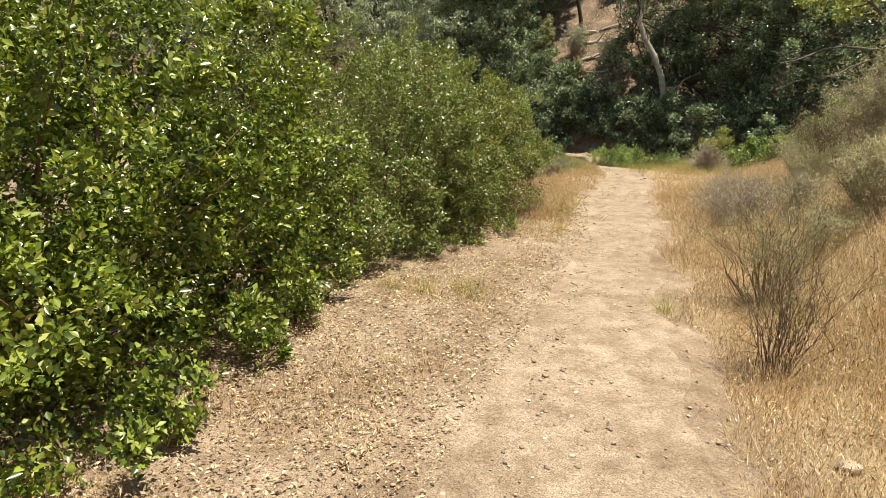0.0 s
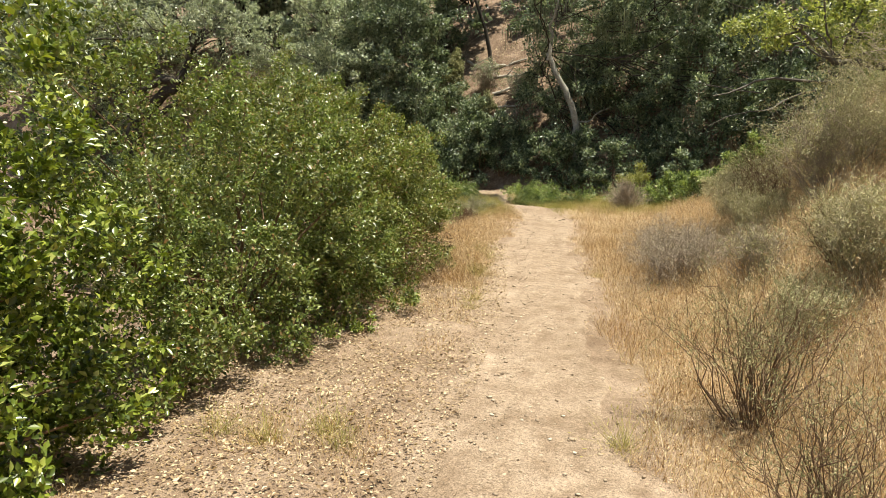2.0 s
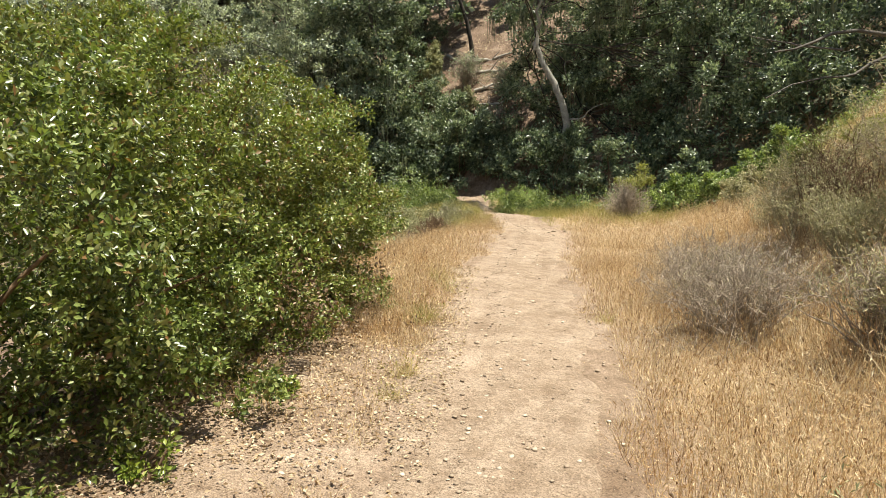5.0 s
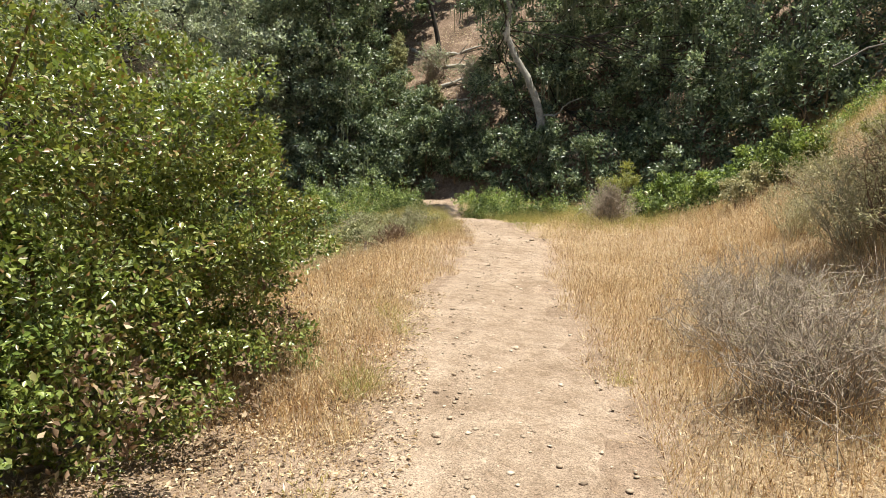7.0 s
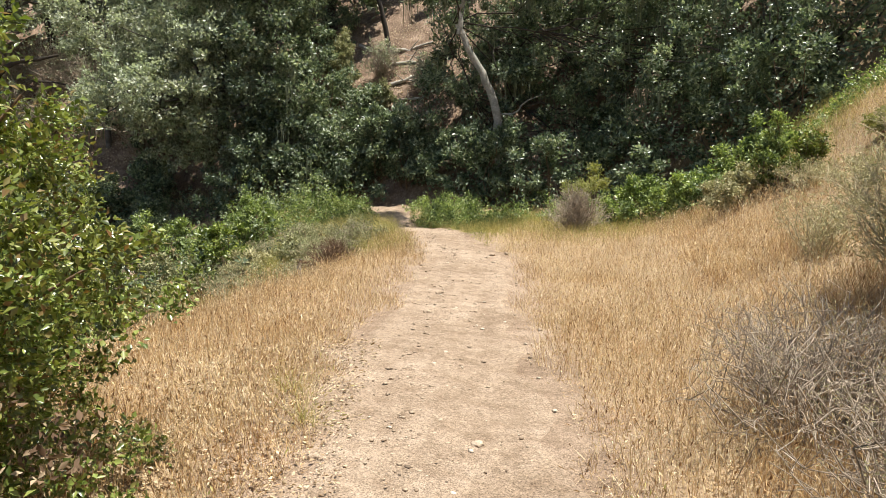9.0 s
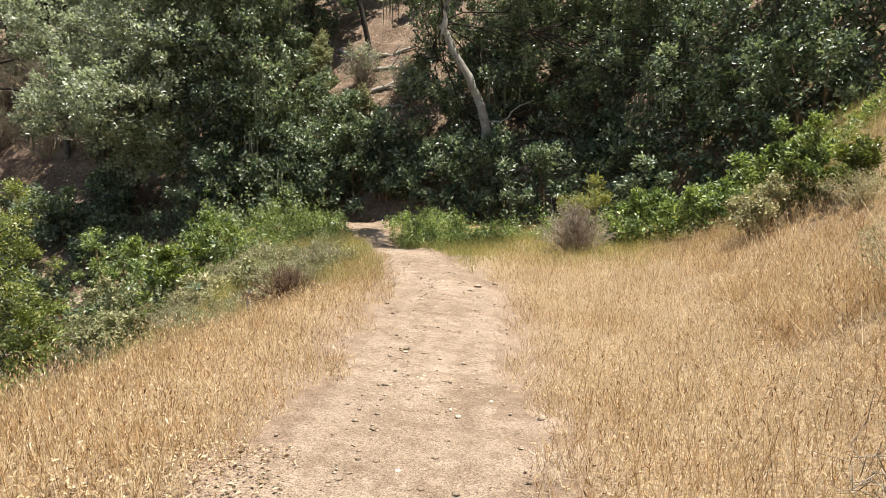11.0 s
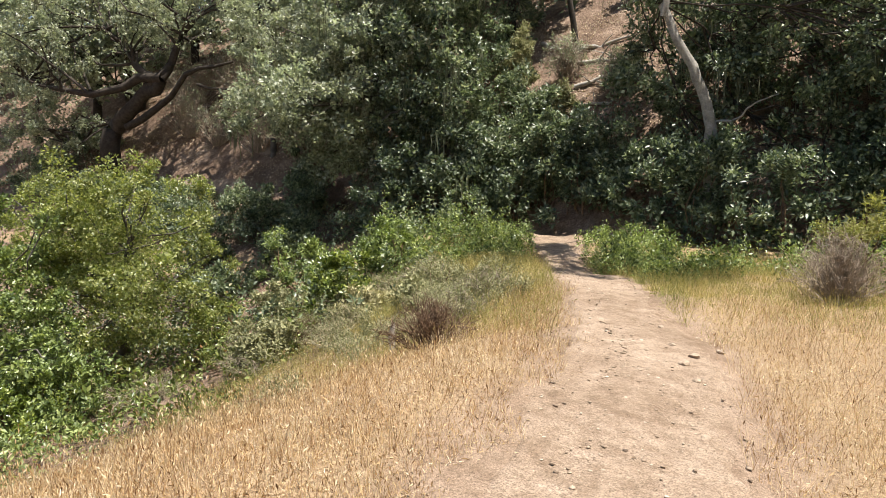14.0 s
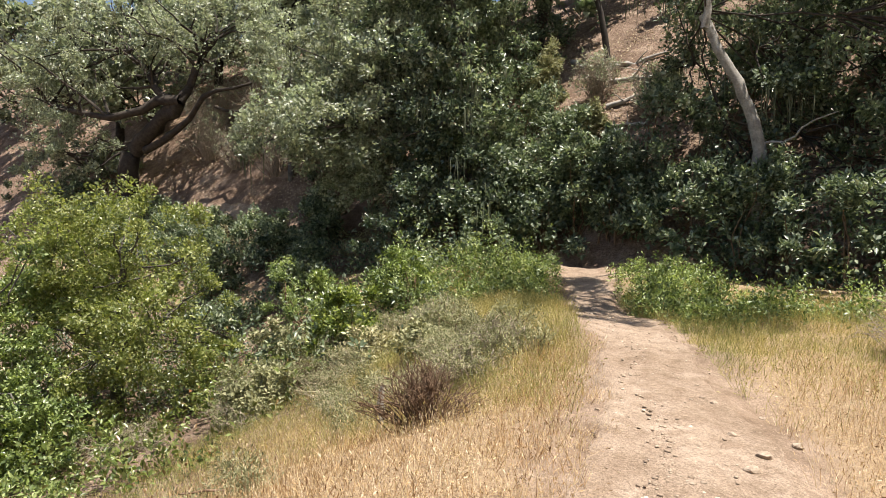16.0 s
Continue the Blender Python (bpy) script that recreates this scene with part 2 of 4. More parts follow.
def crooked(a, b, n=6, wobble=0.1, sag=0.0):
    """A bent line from a to b."""
    a, b = np.asarray(a, float), np.asarray(b, float)
    s = np.linspace(0, 1, n)[:, None]
    d = np.linalg.norm(b - a)
    off = np.cumsum(rng.normal(size=(n, 3)), 0) * wobble * d / n
    off -= s * off[-1]
    return a + (b - a) * s + off * np.sin(s * math.pi).clip(0.2) - np.array([0, 0, 1.0]) * sag * d * np.sin(s * math.pi)


def lattice(x, y, seed):
    h = np.sin(x * 127.1 + y * 311.7 + seed * 74.7) * 43758.5453
    return h - np.floor(h)


def vnoise(x, y, seed=0):
    xi, yi = np.floor(x), np.floor(y)
    u, v = x - xi, y - yi
    u, v = u * u * (3 - 2 * u), v * v * (3 - 2 * v)
    return (lattice(xi, yi, seed) * (1 - u) + lattice(xi + 1, yi, seed) * u) * (1 - v) + (lattice(xi, yi + 1, seed) * (1 - u) + lattice(xi + 1, yi + 1, seed) * u) * v


# ---- the lie of the land ----
def path_right(y):
    return np.interp(y, [-30, 0, 2.5, 5.3, 7.7, 9.8, 12.3, 14, 16, 18, 19.7, 21.8, 24, 27, 29], [6, 3.1, 2.5, 1.92, 1.62, 1.38, 0.9, 0.72, 0.6, 0.2, -0.5, -1.2, -2.4, -3.5, -4.4])


def path_left(y):
    return np.interp(y, [-30, 0, 2.5, 5, 7.4, 9.2, 11.2, 12.4, 14.8, 16.3, 18.1, 19.5, 21.4, 23, 25.5, 28.5], [4.5, 1.3, 0.95, 0.7, 0.45, 0.18, -0.26, -0.42, -0.56, -0.66, -1.06, -1.45, -2.2, -2.9, -3.75, -4.95])


def smooth(a, b, v):
    t = np.clip((v - a) / (b - a), 0, 1)
    return t * t * (3 - 2 * t)


def height(x, y):
    x, y = np.asarray(x, float), np.asarray(y, float)
    foot = np.interp(y, [0, 10, 14, 20, 25], [2.95, 1.5, 1.2, 1.6, 2.0])
    d = x - foot
    s = np.clip(d - 0.8, 0, 3.6)
    up = 0.12 * np.clip(d, 0, None) + 0.12 * s * s + 0.7 * np.clip(d - 4.4, 0, 30)
    up = up + 0.5 * smooth(2.75, 3.9, x) * smooth(13.5, 10.5, y) * smooth(2.0, 6.0, y)
    brow = np.interp(y, [0, 10, 12, 14, 17, 18, 20, 23, 26, 30], [-2.2, -2.0, -2.2, -2.2, -1.75, -1.75, -2.5, -4.4, -6.2, -9])
    e = brow - x
    down = 0.55 * 0.5 * (e + np.sqrt(e * e + 0.5))
    down = 3.4 * (1 - np.exp(-down / 3.4)) * 1.25
    down = np.clip(down - 0.08, 0, 3.1)
    down = down * (1 - smooth(23, 29.5, y))
    base = np.interp(x, [-60, -20, -12, -5, 3, 8, 20], [30, 29.5, 29, 27.8, 26.8, 25, 22])
    k = np.clip(y - base, 0, None)
    hill = 17 * (1 - np.exp(-1.2 * k / 17))
    dip = -0.3 * np.exp(-((y - 23.8) / 1.8) ** 2) * np.exp(-((x + 2.8) / 3) ** 2)
    inside = smooth(0.25, -0.15, np.maximum(x - path_right(y), path_left(y) - x))
    rough = (vnoise(x * 0.7, y * 0.7, 1) - 0.5) * 0.16 + (vnoise(x * 2.3, y * 2.3, 2) - 0.5) * 0.07 + (vnoise(x * 9, y * 9, 3) - 0.5) * 0.025
    lean = -0.06 * np.clip(x - 0.5 * (path_left(y) + path_right(y)), -1, 1) * (1 - smooth(20, 26, y))
    return up * (1 - 0.6 * smooth(24, 34, y)) - down + hill + dip + rough * (1 - 0.92 * inside) + lean


def spaced(lo, hi, step, far, grow=1.13):
    inner = list(np.arange(lo, hi, step))
    s, a = step, inner[-1]
    while a < far:
        s *= grow
        a += s
        inner.append(a)
    s, a = step, inner[0]
    left = []
    while a > -far:
        s *= grow
        a -= s
        left.append(a)
    return np.array(left[::-1] + inner)


def sheet(name, xs, ys, mat):
    X, Y = np.meshgrid(xs, ys)
    Z = height(X, Y) - 0.06 * smooth(-0.16, -0.34, np.maximum(X - path_right(Y), path_left(Y) - X))
    i, j = np.meshgrid(np.arange(len(ys) - 1), np.arange(len(xs) - 1), indexing="ij")
    a = (i * len(xs) + j).ravel()
    f = np.stack([a, a + 1, a + 1 + len(xs), a + len(xs)], 1)
    return mesh_of(name, np.stack([X, Y, Z], -1).reshape(-1, 3), f, mat, True)


ground = tagged(new("ground", sheet("ground", spaced(-4, 5, 0.1, 400, 1.16), spaced(-2, 26, 0.13, 400, 1.16), M_GROUND)), "dry brown earth of the valley and leafy hillside", "ground", kind="structure")
ground.data.materials.append(M_HILL)
mid = np.empty(len(ground.data.polygons) * 3, np.float32)
ground.data.polygons.foreach_get("center", mid)
mid = mid.reshape(-1, 3)
mx, my, mz = mid.T
# M_HILL, browner and darker, covers the hillside and the low gully ground.
wild = (my > 26.8 + 0.5 * vnoise(mx, my, 71)) | (mz < -1.3 + 1.6 * (vnoise(mx * 0.8, my * 0.8, 72) - 0.5) + 0.8 * (vnoise(mx * 3, my * 3, 73) - 0.5))
ground.data.polygons.foreach_set("material_index", wild.astype(np.int32))
at = np.empty(len(ground.data.vertices) * 3, np.float32)
ground.data.vertices.foreach_get("co", at)
gx, gy = at.reshape(-1, 3)[:, :2].T
# Matted dry grass off the path; its dark tones include shade between blades.
matted = np.maximum(smooth(0.0, 0.5, gx - path_right(gy) - 0.25 * vnoise(gx * 3, gy * 3, 31)), smooth(0.0, 0.4, path_left(gy) - gx - 0.25 * vnoise(gx * 3, gy * 3, 32)) * smooth(8.8, 10.2, gy))
ground.data.attributes.new("shaded_thatch", "FLOAT", "POINT").data.foreach_set("value", matted.astype(np.float32))


def build_path():
    ys = np.arange(-3, 27.2, 0.06)
    ss = np.linspace(0, 1, 44)
    Y, S = np.meshgrid(ys, ss, indexing="ij")
    l, r = path_left(ys) + 0.12 - 0.3 * vnoise(ys * 1.6, ys * 0, 5) - 0.1 * vnoise(ys * 7, ys * 0, 6), path_right(ys) - 0.1 + 0.22 * vnoise(ys * 1.9, ys * 0 + 9, 7) + 0.08 * vnoise(ys * 6, ys * 0 + 9, 8)
    X = l[:, None] + (r - l)[:, None] * S
    edge = np.minimum(S, 1 - S)
    ruts = -0.022 * (np.exp(-((S - 0.3) / 0.13) ** 2) + np.exp(-((S - 0.72) / 0.13) ** 2))
    grit = 0.003 * (vnoise(X * 23, Y * 23, 11) - 0.5) + 0.006 * (vnoise(X * 3.1 + Y, Y * 2.3 - X, 12) - 0.5)
    Z = height(X, Y) - 0.04 + 0.052 * smooth(0, 0.13, edge + 0.05 * (vnoise(X * 6, Y * 6, 13) - 0.5)) + ruts * 0.45 + grit
    n = len(ss)
    i, j = np.meshgrid(np.arange(len(ys) - 1), np.arange(n - 1), indexing="ij")
    a = (i * n + j).ravel()
    f = np.stack([a, a + 1, a + 1 + n, a + n], 1)
    tagged(new("path", mesh_of("path", np.stack([X, Y, Z], -1).reshape(-1, 3), f, M_PATH, True)), "trodden pale dirt footpath with worn ruts", "path", kind="structure")


build_path()


# ---- plants ----
def lumpy(n, centre, radii, seed, low=-0.5, thick=0.12, lump=0.22):
    """n points and outward ways on an uneven blob."""
    d = unit(rng.normal(size=(int(n * 2.2), 3)))
    d = d[d[:, 2] > low][:n]
    f = 2.3
    q = 1 + lump * (vnoise(d[:, 0] * f + seed, d[:, 1] * f + d[:, 2] * 1.7, seed) + vnoise(d[:, 0] * 5 + d[:, 2] * 3, d[:, 1] * 5 - seed, seed + 1) * 0.7 - 0.85) * 1.6
    q = q * (1 - thick * rng.random(len(d)) ** 1.5)
    return np.asarray(centre) + d * q[:, None] * np.asarray(radii), unit(d / np.asarray(radii))


def clumped(n, blob, seed, low, thick, lump, clump):
    """n shoot tips and ways, gathered in small rounded clumps on an uneven blob, so that gaps show between."""
    m = max(6, n // 24)
    c, w = lumpy(m, blob[:3], blob[3:6], seed, low, thick, lump)
    k = rng.integers(0, len(c), n)
    r = clump * (0.55 + 0.8 * rng.random(len(c)))[k][:, None]
    d = unit(rng.normal(size=(n, 3)) + w[k] * 0.7 + np.array([0, 0, 0.35]))
    p = c[k] + d * r * (0.35 + 0.65 * rng.random((n, 1)) ** 0.5) * [1, 1, 0.8]
    c, w2 = lumpy(n // 4, blob[:3], blob[3:6], seed, -0.95, 0.45, lump)
    c = np.asarray(blob[:3]) + (c - np.asarray(blob[:3])) * 0.76
    return np.concatenate([p, c]), np.concatenate([unit(d + w[k] * 0.4), w2])


def bush(kind, label, base, blobs, mat, n, per=14, size=0.04, reach=0.14, stems=14, category="bush", group="", slim=0.5, twigs=None, leaf_kind="foliage", low=-0.55, thick=0.3, clump=0.2, bare=0.0):
    """A leafy bush: an Empty at its base, stems, twigs and a crown of leaves. blobs: centre and radii, in the world."""
    root = tagged(new(kind), label, category, group)
    bx, by = base
    bz = float(height(bx, by))
    root.location = (bx, by, bz)
    o = np.array([bx, by, bz])
    total = sum(b[3] * b[5] + b[4] * b[5] + b[3] * b[4] for b in blobs)
    tips, ways, lines = [], [], []
    for k, b in enumerate(blobs):
        share = (b[3] * b[5] + b[4] * b[5] + b[3] * b[4]) / total
        p, w = clumped(int(n * share), b, k * 3 + int(abs(bx) * 7 + abs(by) * 3), low, thick, 0.3, clump)
        over = p[:, 2] - height(p[:, 0], p[:, 1])
        keep = (over > 0.03) & (rng.random(len(p)) > bare * (1 - smooth(0.4, 1.5, over)))
        tips.append(p[keep])
        ways.append(unit(w[keep] + np.array([0, 0, 0.45]) + rng.normal(size=(keep.sum(), 3)) * 0.35))
        for i in rng.integers(0, keep.sum(), max(3, int(stems * share))):
            end = p[keep][i] * 0.85 + np.asarray(b[:3]) * 0.15
            lines.append(tube(crooked((bx + rng.normal() * 0.1, by + rng.normal() * 0.1, bz - 0.05), end, 7, 0.35) - o, np.linspace(0.022, 0.005, 7), 5))
    tips, ways = np.concatenate(tips), np.concatenate(ways)
    strands("stem", lines, twigs or M_BROWNTWIG, root)
    v, f = shoots(tips, ways, per, reach, size, slim=slim)
    part(leaf_kind, mesh_of("foliage", v - o, f, mat), root)
    return root


def twig_bush(kind, label, base, reach_out, tall, mat, n, leaf=None, n_leaf=0, category="shrub", group="", thin=0.004, upright=0.6, leaf_size=0.014, side=4, tangle=0.4):
    """A wiry shrub: stems from one foot that fork into thin twigs, with or without small leaves."""
    root = tagged(new(kind), label, category, group)
    bx, by = base
    bz = float(height(bx, by))
    root.location = (bx, by, bz)
    lines, tips, ways, main = [], [], [], []
    for q in range(n):
        a = rng.random() * 2 * math.pi
        out = reach_out * math.sqrt(rng.random()) * (0.85 + 0.25 * math.sin(2 * a + bx * 5) + 0.2 * math.sin(5 * a + by * 3))
        z = tall * (1 - (out / reach_out) ** 2 * (1 - upright)) * (0.65 + 0.35 * rng.random())
        end = np.array([math.cos(a) * out, math.sin(a) * out, z])
        st = np.array([math.cos(a), math.sin(a), 0]) * out * 0.18
        line = crooked(st - [0, 0, 0.04], end, 6, tangle, -0.06)
        (main if q < 12 else lines).append(tube(line, np.linspace(thin * (2.4 if q < 12 else 1.5), thin * 0.5, 6), 4 if q < 12 else 3))
        for _ in range(side):
            k = rng.integers(2, 6)
            w = unit(end - st + rng.normal(size=3) * 0.8 * np.linalg.norm(end))
            tip = line[k] + w * tall * (0.12 + 0.22 * rng.random())
            tip[2] = max(tip[2], 0.02)
            lines.append(tube(crooked(line[k], tip, 4, tangle), np.linspace(thin * 0.7, thin * 0.35, 4), 3))
            tips.append(tip)
            ways.append(w)
    strands("stem", main, mat, root)
    v, f = stack(lines)
    tagged(part("brushwood", mesh_of("brushwood", v, f, mat), root), kind="stuff")
    if leaf:
        k = rng.integers(0, len(tips), n_leaf)
        v, f = shoots(np.array(tips)[k] + rng.normal(size=(n_leaf, 3)) * 0.03, np.array(ways)[k], 5, 0.12, leaf_size * 1.25, slim=0.22)
        part("foliage", mesh_of("foliage", v, f, leaf), root)
    return root


def tree(kind, label, trunk, blobs, mat, n, per=10, size=0.1, reach=0.3, bark=None, moss=0, limbs=(), girth=0.22, group="", low=-0.75, thick=0.35, twigs_per=4, clump=0.45, bough=0.5, limb_bark=None):
    """A tree: tapered trunk, limbs out to each mass of the crown, leaves, hanging lichen. trunk: points from foot to fork."""
    root = tagged(new(kind), label, "tree", group)
    o = np.array([trunk[0][0], trunk[0][1], float(height(trunk[0][0], trunk[0][1]))])
    root.location = o
    pts = [np.array(p, float) for p in trunk]
    pts[0] = o - [0, 0, 0.2]
    fine = np.concatenate([np.linspace(a, b, 4, endpoint=False) for a, b in zip(pts, pts[1:])] + [pts[-1][None]])
    fine[1:-1] += rng.normal(size=(len(fine) - 2, 3)) * girth * 0.12
    bark = bark or M_BARK
    v, f = tube(fine - o, girth * (1 - 0.45 * np.linspace(0, 1, len(fine))), 10)
    part("trunk", mesh_of("trunk", v, f, bark, True), root)
    tips, ways, lines, boughs = [], [], [], []
    total = sum(b[3] * b[5] + b[4] * b[5] + b[3] * b[4] for b in blobs)
    fork = pts[-1]
    for b in blobs:
        share = (b[3] * b[5] + b[4] * b[5] + b[3] * b[4]) / total
        p, w = clumped(int(n * share), b, int(abs(b[0]) * 5 + abs(b[2]) * 3), low, thick, 0.4, clump)
        keep = p[:, 2] > height(p[:, 0], p[:, 1]) + 0.1
        p, w = p[keep], w[keep]
        tips.append(p)
        ways.append(unit(w + rng.normal(size=w.shape) * 0.5 + [0, 0, 0.15]))
        c = np.array(b[:3])
        main = crooked(fork, c, 7, 0.35, 0.05)
        boughs.append(tube(main - o, np.linspace(girth * bough, girth * 0.16, 7), 6))
        for i in rng.integers(0, max(1, len(p)), int(twigs_per * max(b[3:6]) + 3)):
            s = main[rng.integers(3, 7)]
            lines.append(tube(crooked(s, p[i], 6, 0.35, 0.03) - o, np.linspace(girth * 0.16, 0.012, 6), 5))
    strands("limb", boughs, limb_bark or bark, root)
    strands("limb", [tube(crooked(a, b, 8, 0.3) - o, np.linspace(r, r * 0.3, 8), 6) for a, b, r in limbs], bark, root)
    v, f = stack(lines)
    tagged(part("branchwork", mesh_of("branchwork", v, f, limb_bark or bark, True), root), kind="stuff")
    tips, ways = np.concatenate(tips), np.concatenate(ways)
    v, f = shoots(tips, ways, per, reach, size, slim=0.6)
    part("crown", mesh_of("crown", v - o, f, mat), root)
    if moss:
        bits = []
        for i in rng.integers(0, len(tips), moss):
            for _ in range(9):
                a = tips[i] + rng.normal(size=3) * [0.12, 0.12, 0.05]
                q = crooked(a, a - [0, 0, 0.25 + 0.75 * rng.random()], 5, 0.1)
                bits.append(tube(q - o, np.array([0.006, 0.016, 0.013, 0.009, 0.002]), 3))
        v, f = stack(bits)
        tagged(part("hanging_lichen", mesh_of("hanging_lichen", v, f, M_MOSS), root, "pale grey-green hanging lichen"), kind="stuff")
    return root


def grass(name, label, pts, tall, wide, mat, lean=0.4, category="grass", heads=0.4, fallen_share=0.42):
    """One patch of blades with seed heads, from their feet."""
    n = len(pts)
    z = height(pts[:, 0], pts[:, 1])
    foot = np.column_stack([pts, z - 0.01])
    h = tall * (0.45 + 0.7 * rng.random(n))
    clump = vnoise(pts[:, 0] * 4, pts[:, 1] * 4, 21)
    h = h * (0.35 + 0.8 * clump + 0.5 * vnoise(pts[:, 0] * 11, pts[:, 1] * 11, 22))
    a = rng.random(n) * 2 * math.pi
    l = lean * h * (0.4 + 1.4 * rng.random(n))
    flat = rng.random(n) < fallen_share
    l = np.where(flat, h * (0.8 + 0.5 * rng.random(n)), l)
    h = np.where(flat, h * (0.1 + 0.35 * rng.random(n)), h)
    bend = np.column_stack([np.cos(a) * l, np.sin(a) * l, np.zeros(n)])
    fa = rng.random(n) * math.pi
    side = np.column_stack([np.cos(fa), np.sin(fa), np.zeros(n)]) * (wide * (0.6 + 0.8 * rng.random(n)))[:, None] * 0.5
    tip = foot + np.column_stack([np.zeros(n), np.zeros(n), h]) + bend
    v = np.stack([foot - side, foot + side, tip], 1).reshape(-1, 3)
    f = np.arange(n * 3).reshape(-1, 3)
    k = np.flatnonzero(rng.random(n) < heads)
    if len(k):
        way = unit(tip[k] - foot[k] + rng.normal(size=(len(k), 3)) * 0.3 * h[k][:, None])
        L = (0.015 + 0.018 * rng.random(len(k))) * (wide / 0.0025) ** 0.5
        hv, hf = leaf_arrays(tip[k] - way * L[:, None] * 0.5, way, unit(rng.normal(size=(len(k), 3))), L, L * 0.24)
        v, f = stack([(v, f), (hv, hf)])
    return tagged(new(name, mesh_of(name, v, f, mat)), label, category, kind="stuff")


def scatter(n, x0, x1, y0, y1, keep):
    p = np.column_stack([rng.uniform(x0, x1, n), rng.uniform(y0, y1, n)])
    return p[keep(p[:, 0], p[:, 1]) > rng.random(n)]


# ---- the three bushes beside the start of the path ----
bush("leafy_bush", "large bright green leafy bush beside the dirt path", (-1.5, 2.0),
     [(-1.35, 0.7, 0.8, 1.4, 1.3, 1.7), (-1.5, 2.3, 1.0, 1.25, 1.3, 1.7), (-1.15, 2.6, 1.65, 1.1, 1.3, 0.95), (-1.65, 3.5, 1.2, 1.2, 1.1, 1.6), (-2.6, 2.4, 2.2, 1.2, 1.6, 1.2), (-0.62, 2.15, 0.4, 0.72, 0.9, 0.7), (-0.62, 1.35, 0.4, 0.88, 0.75, 0.8), (-0.45, 1.5, 0.22, 0.66, 0.7, 0.4), (-0.62, 2.9, 0.22, 0.5, 0.8, 0.42), (-1.4, 1.2, 0.5, 0.9, 1.1, 0.9), (-1.0, 3.5, 0.45, 0.74, 0.8, 0.75), (-0.95, 4.15, 0.3, 0.5, 0.5, 0.5), (-1.1, 4.0, 0.95, 0.72, 0.75, 0.9), (-0.6, 2.6, 1.05, 0.72, 0.9, 0.55), (-0.55, 1.5, 0.95, 0.75, 0.6, 0.5), (-1.2, 3.0, 0.9, 0.6, 1.0, 0.8)],
     M_BRIGHT, 17000, 7, 0.045, 0.145, 30, bare=0.2, group="path-side bushes", slim=0.58, low=-0.9, thick=0.35, clump=0.17)
bush("leafy_bush", "dusty dark green rounded bush beside the dirt path", (-1.5, 6.4),
     [(-1.45, 6.5, 1.1, 1.1, 1.45, 1.35), (-2.3, 5.6, 1.5, 1.2, 1.4, 1.35), (-1.0, 6.0, 0.35, 0.7, 1.1, 0.6), (-1.2, 7.4, 1.0, 0.8, 0.75, 1.2), (-1.4, 5.0, 0.6, 0.75, 0.7, 0.9), (-1.0, 4.9, 0.35, 0.6, 0.7, 0.55), (-0.85, 6.5, 0.22, 0.55, 1.0, 0.4), (-0.72, 7.0, 0.4, 0.66, 0.6, 0.6), (-0.75, 6.9, 0.95, 0.55, 0.7, 0.5), (-0.95, 6.6, 1.5, 0.5, 0.8, 0.5)],
     M_DUSTY, 12500, 7, 0.036, 0.125, 30, bare=0.15, group="path-side bushes", slim=0.55, low=-0.9, thick=0.35, clump=0.17)
brown_bush = bush("leafy_bush", "dusty green bush with browning leaves beside the path", (-1.9, 9.2),
     [(-1.6, 9.1, 1.05, 1.1, 1.2, 1.25), (-1.22, 9.85, 0.75, 0.75, 0.66, 0.98), (-1.15, 9.95, 0.3, 0.62, 0.5, 0.5), (-0.85, 9.0, 0.25, 0.5, 0.9, 0.42), (-0.95, 9.4, 0.6, 0.5, 0.6, 0.6), (-1.0, 9.4, 1.5, 0.52, 0.6, 0.5), (-0.95, 8.4, 1.4, 0.5, 0.75, 0.5), (-1.3, 7.8, 1.75, 0.6, 0.7, 0.5), (-0.85, 8.1, 0.85, 0.5, 0.7, 0.5), (-1.0, 9.7, 1.0, 0.55, 0.6, 0.5), (-1.05, 7.9, 0.4, 0.65, 0.95, 0.6), (-2.4, 8.4, 1.5, 1.0, 1.0, 1.2), (-1.2, 8.6, 0.4, 0.65, 0.85, 0.55), (-2.5, 9.1, 1.8, 1.0, 1.0, 1.05)],
     M_BROWNISH, 17500, 7, 0.032, 0.115, 30, group="path-side bushes", slim=0.55, low=-0.9, thick=0.35, clump=0.17)

def withered(parent, x, y, z, r, n):
    """A dead brown spray of leaves on a bush."""
    o = np.array(parent.location)
    p = np.array([x, y, z]) + rng.normal(size=(n, 3)) * r * 0.5
    v, f = shoots(p, unit(rng.normal(size=(n, 3)) + [0.4, 0, 0.2]), 8, 0.12, 0.032)
    tagged(part("withered_spray", mesh_of("withered_spray", v - o, f, M_CRUMB), parent, "dead reddish-brown leaves"), kind="stuff")


withered(brown_bush, -0.38, 8.1, 0.55, 0.24, 60)
withered(brown_bush, -0.45, 9.4, 0.5, 0.2, 25)
withered(brown_bush, -0.38, 8.8, 0.3, 0.22, 30)
for x, y, r, h in ((-0.3, 3.2, 0.22, 0.2), (-0.1, 2.5, 0.25, 0.2), (-0.4, 6.6, 0.16, 0.18), (-0.3, 7.55, 0.15, 0.16)):
    bush("weed_plant", "low fresh green weed at the foot of the bushes", (x, y), [(x, y, float(height(x, y)) + h * 0.4, r, r * 0.8, h * 0.6)], M_BRIGHT, 60, 9, 0.03, 0.1, 4, category="weed", group="weeds under the bushes", clump=0.06)

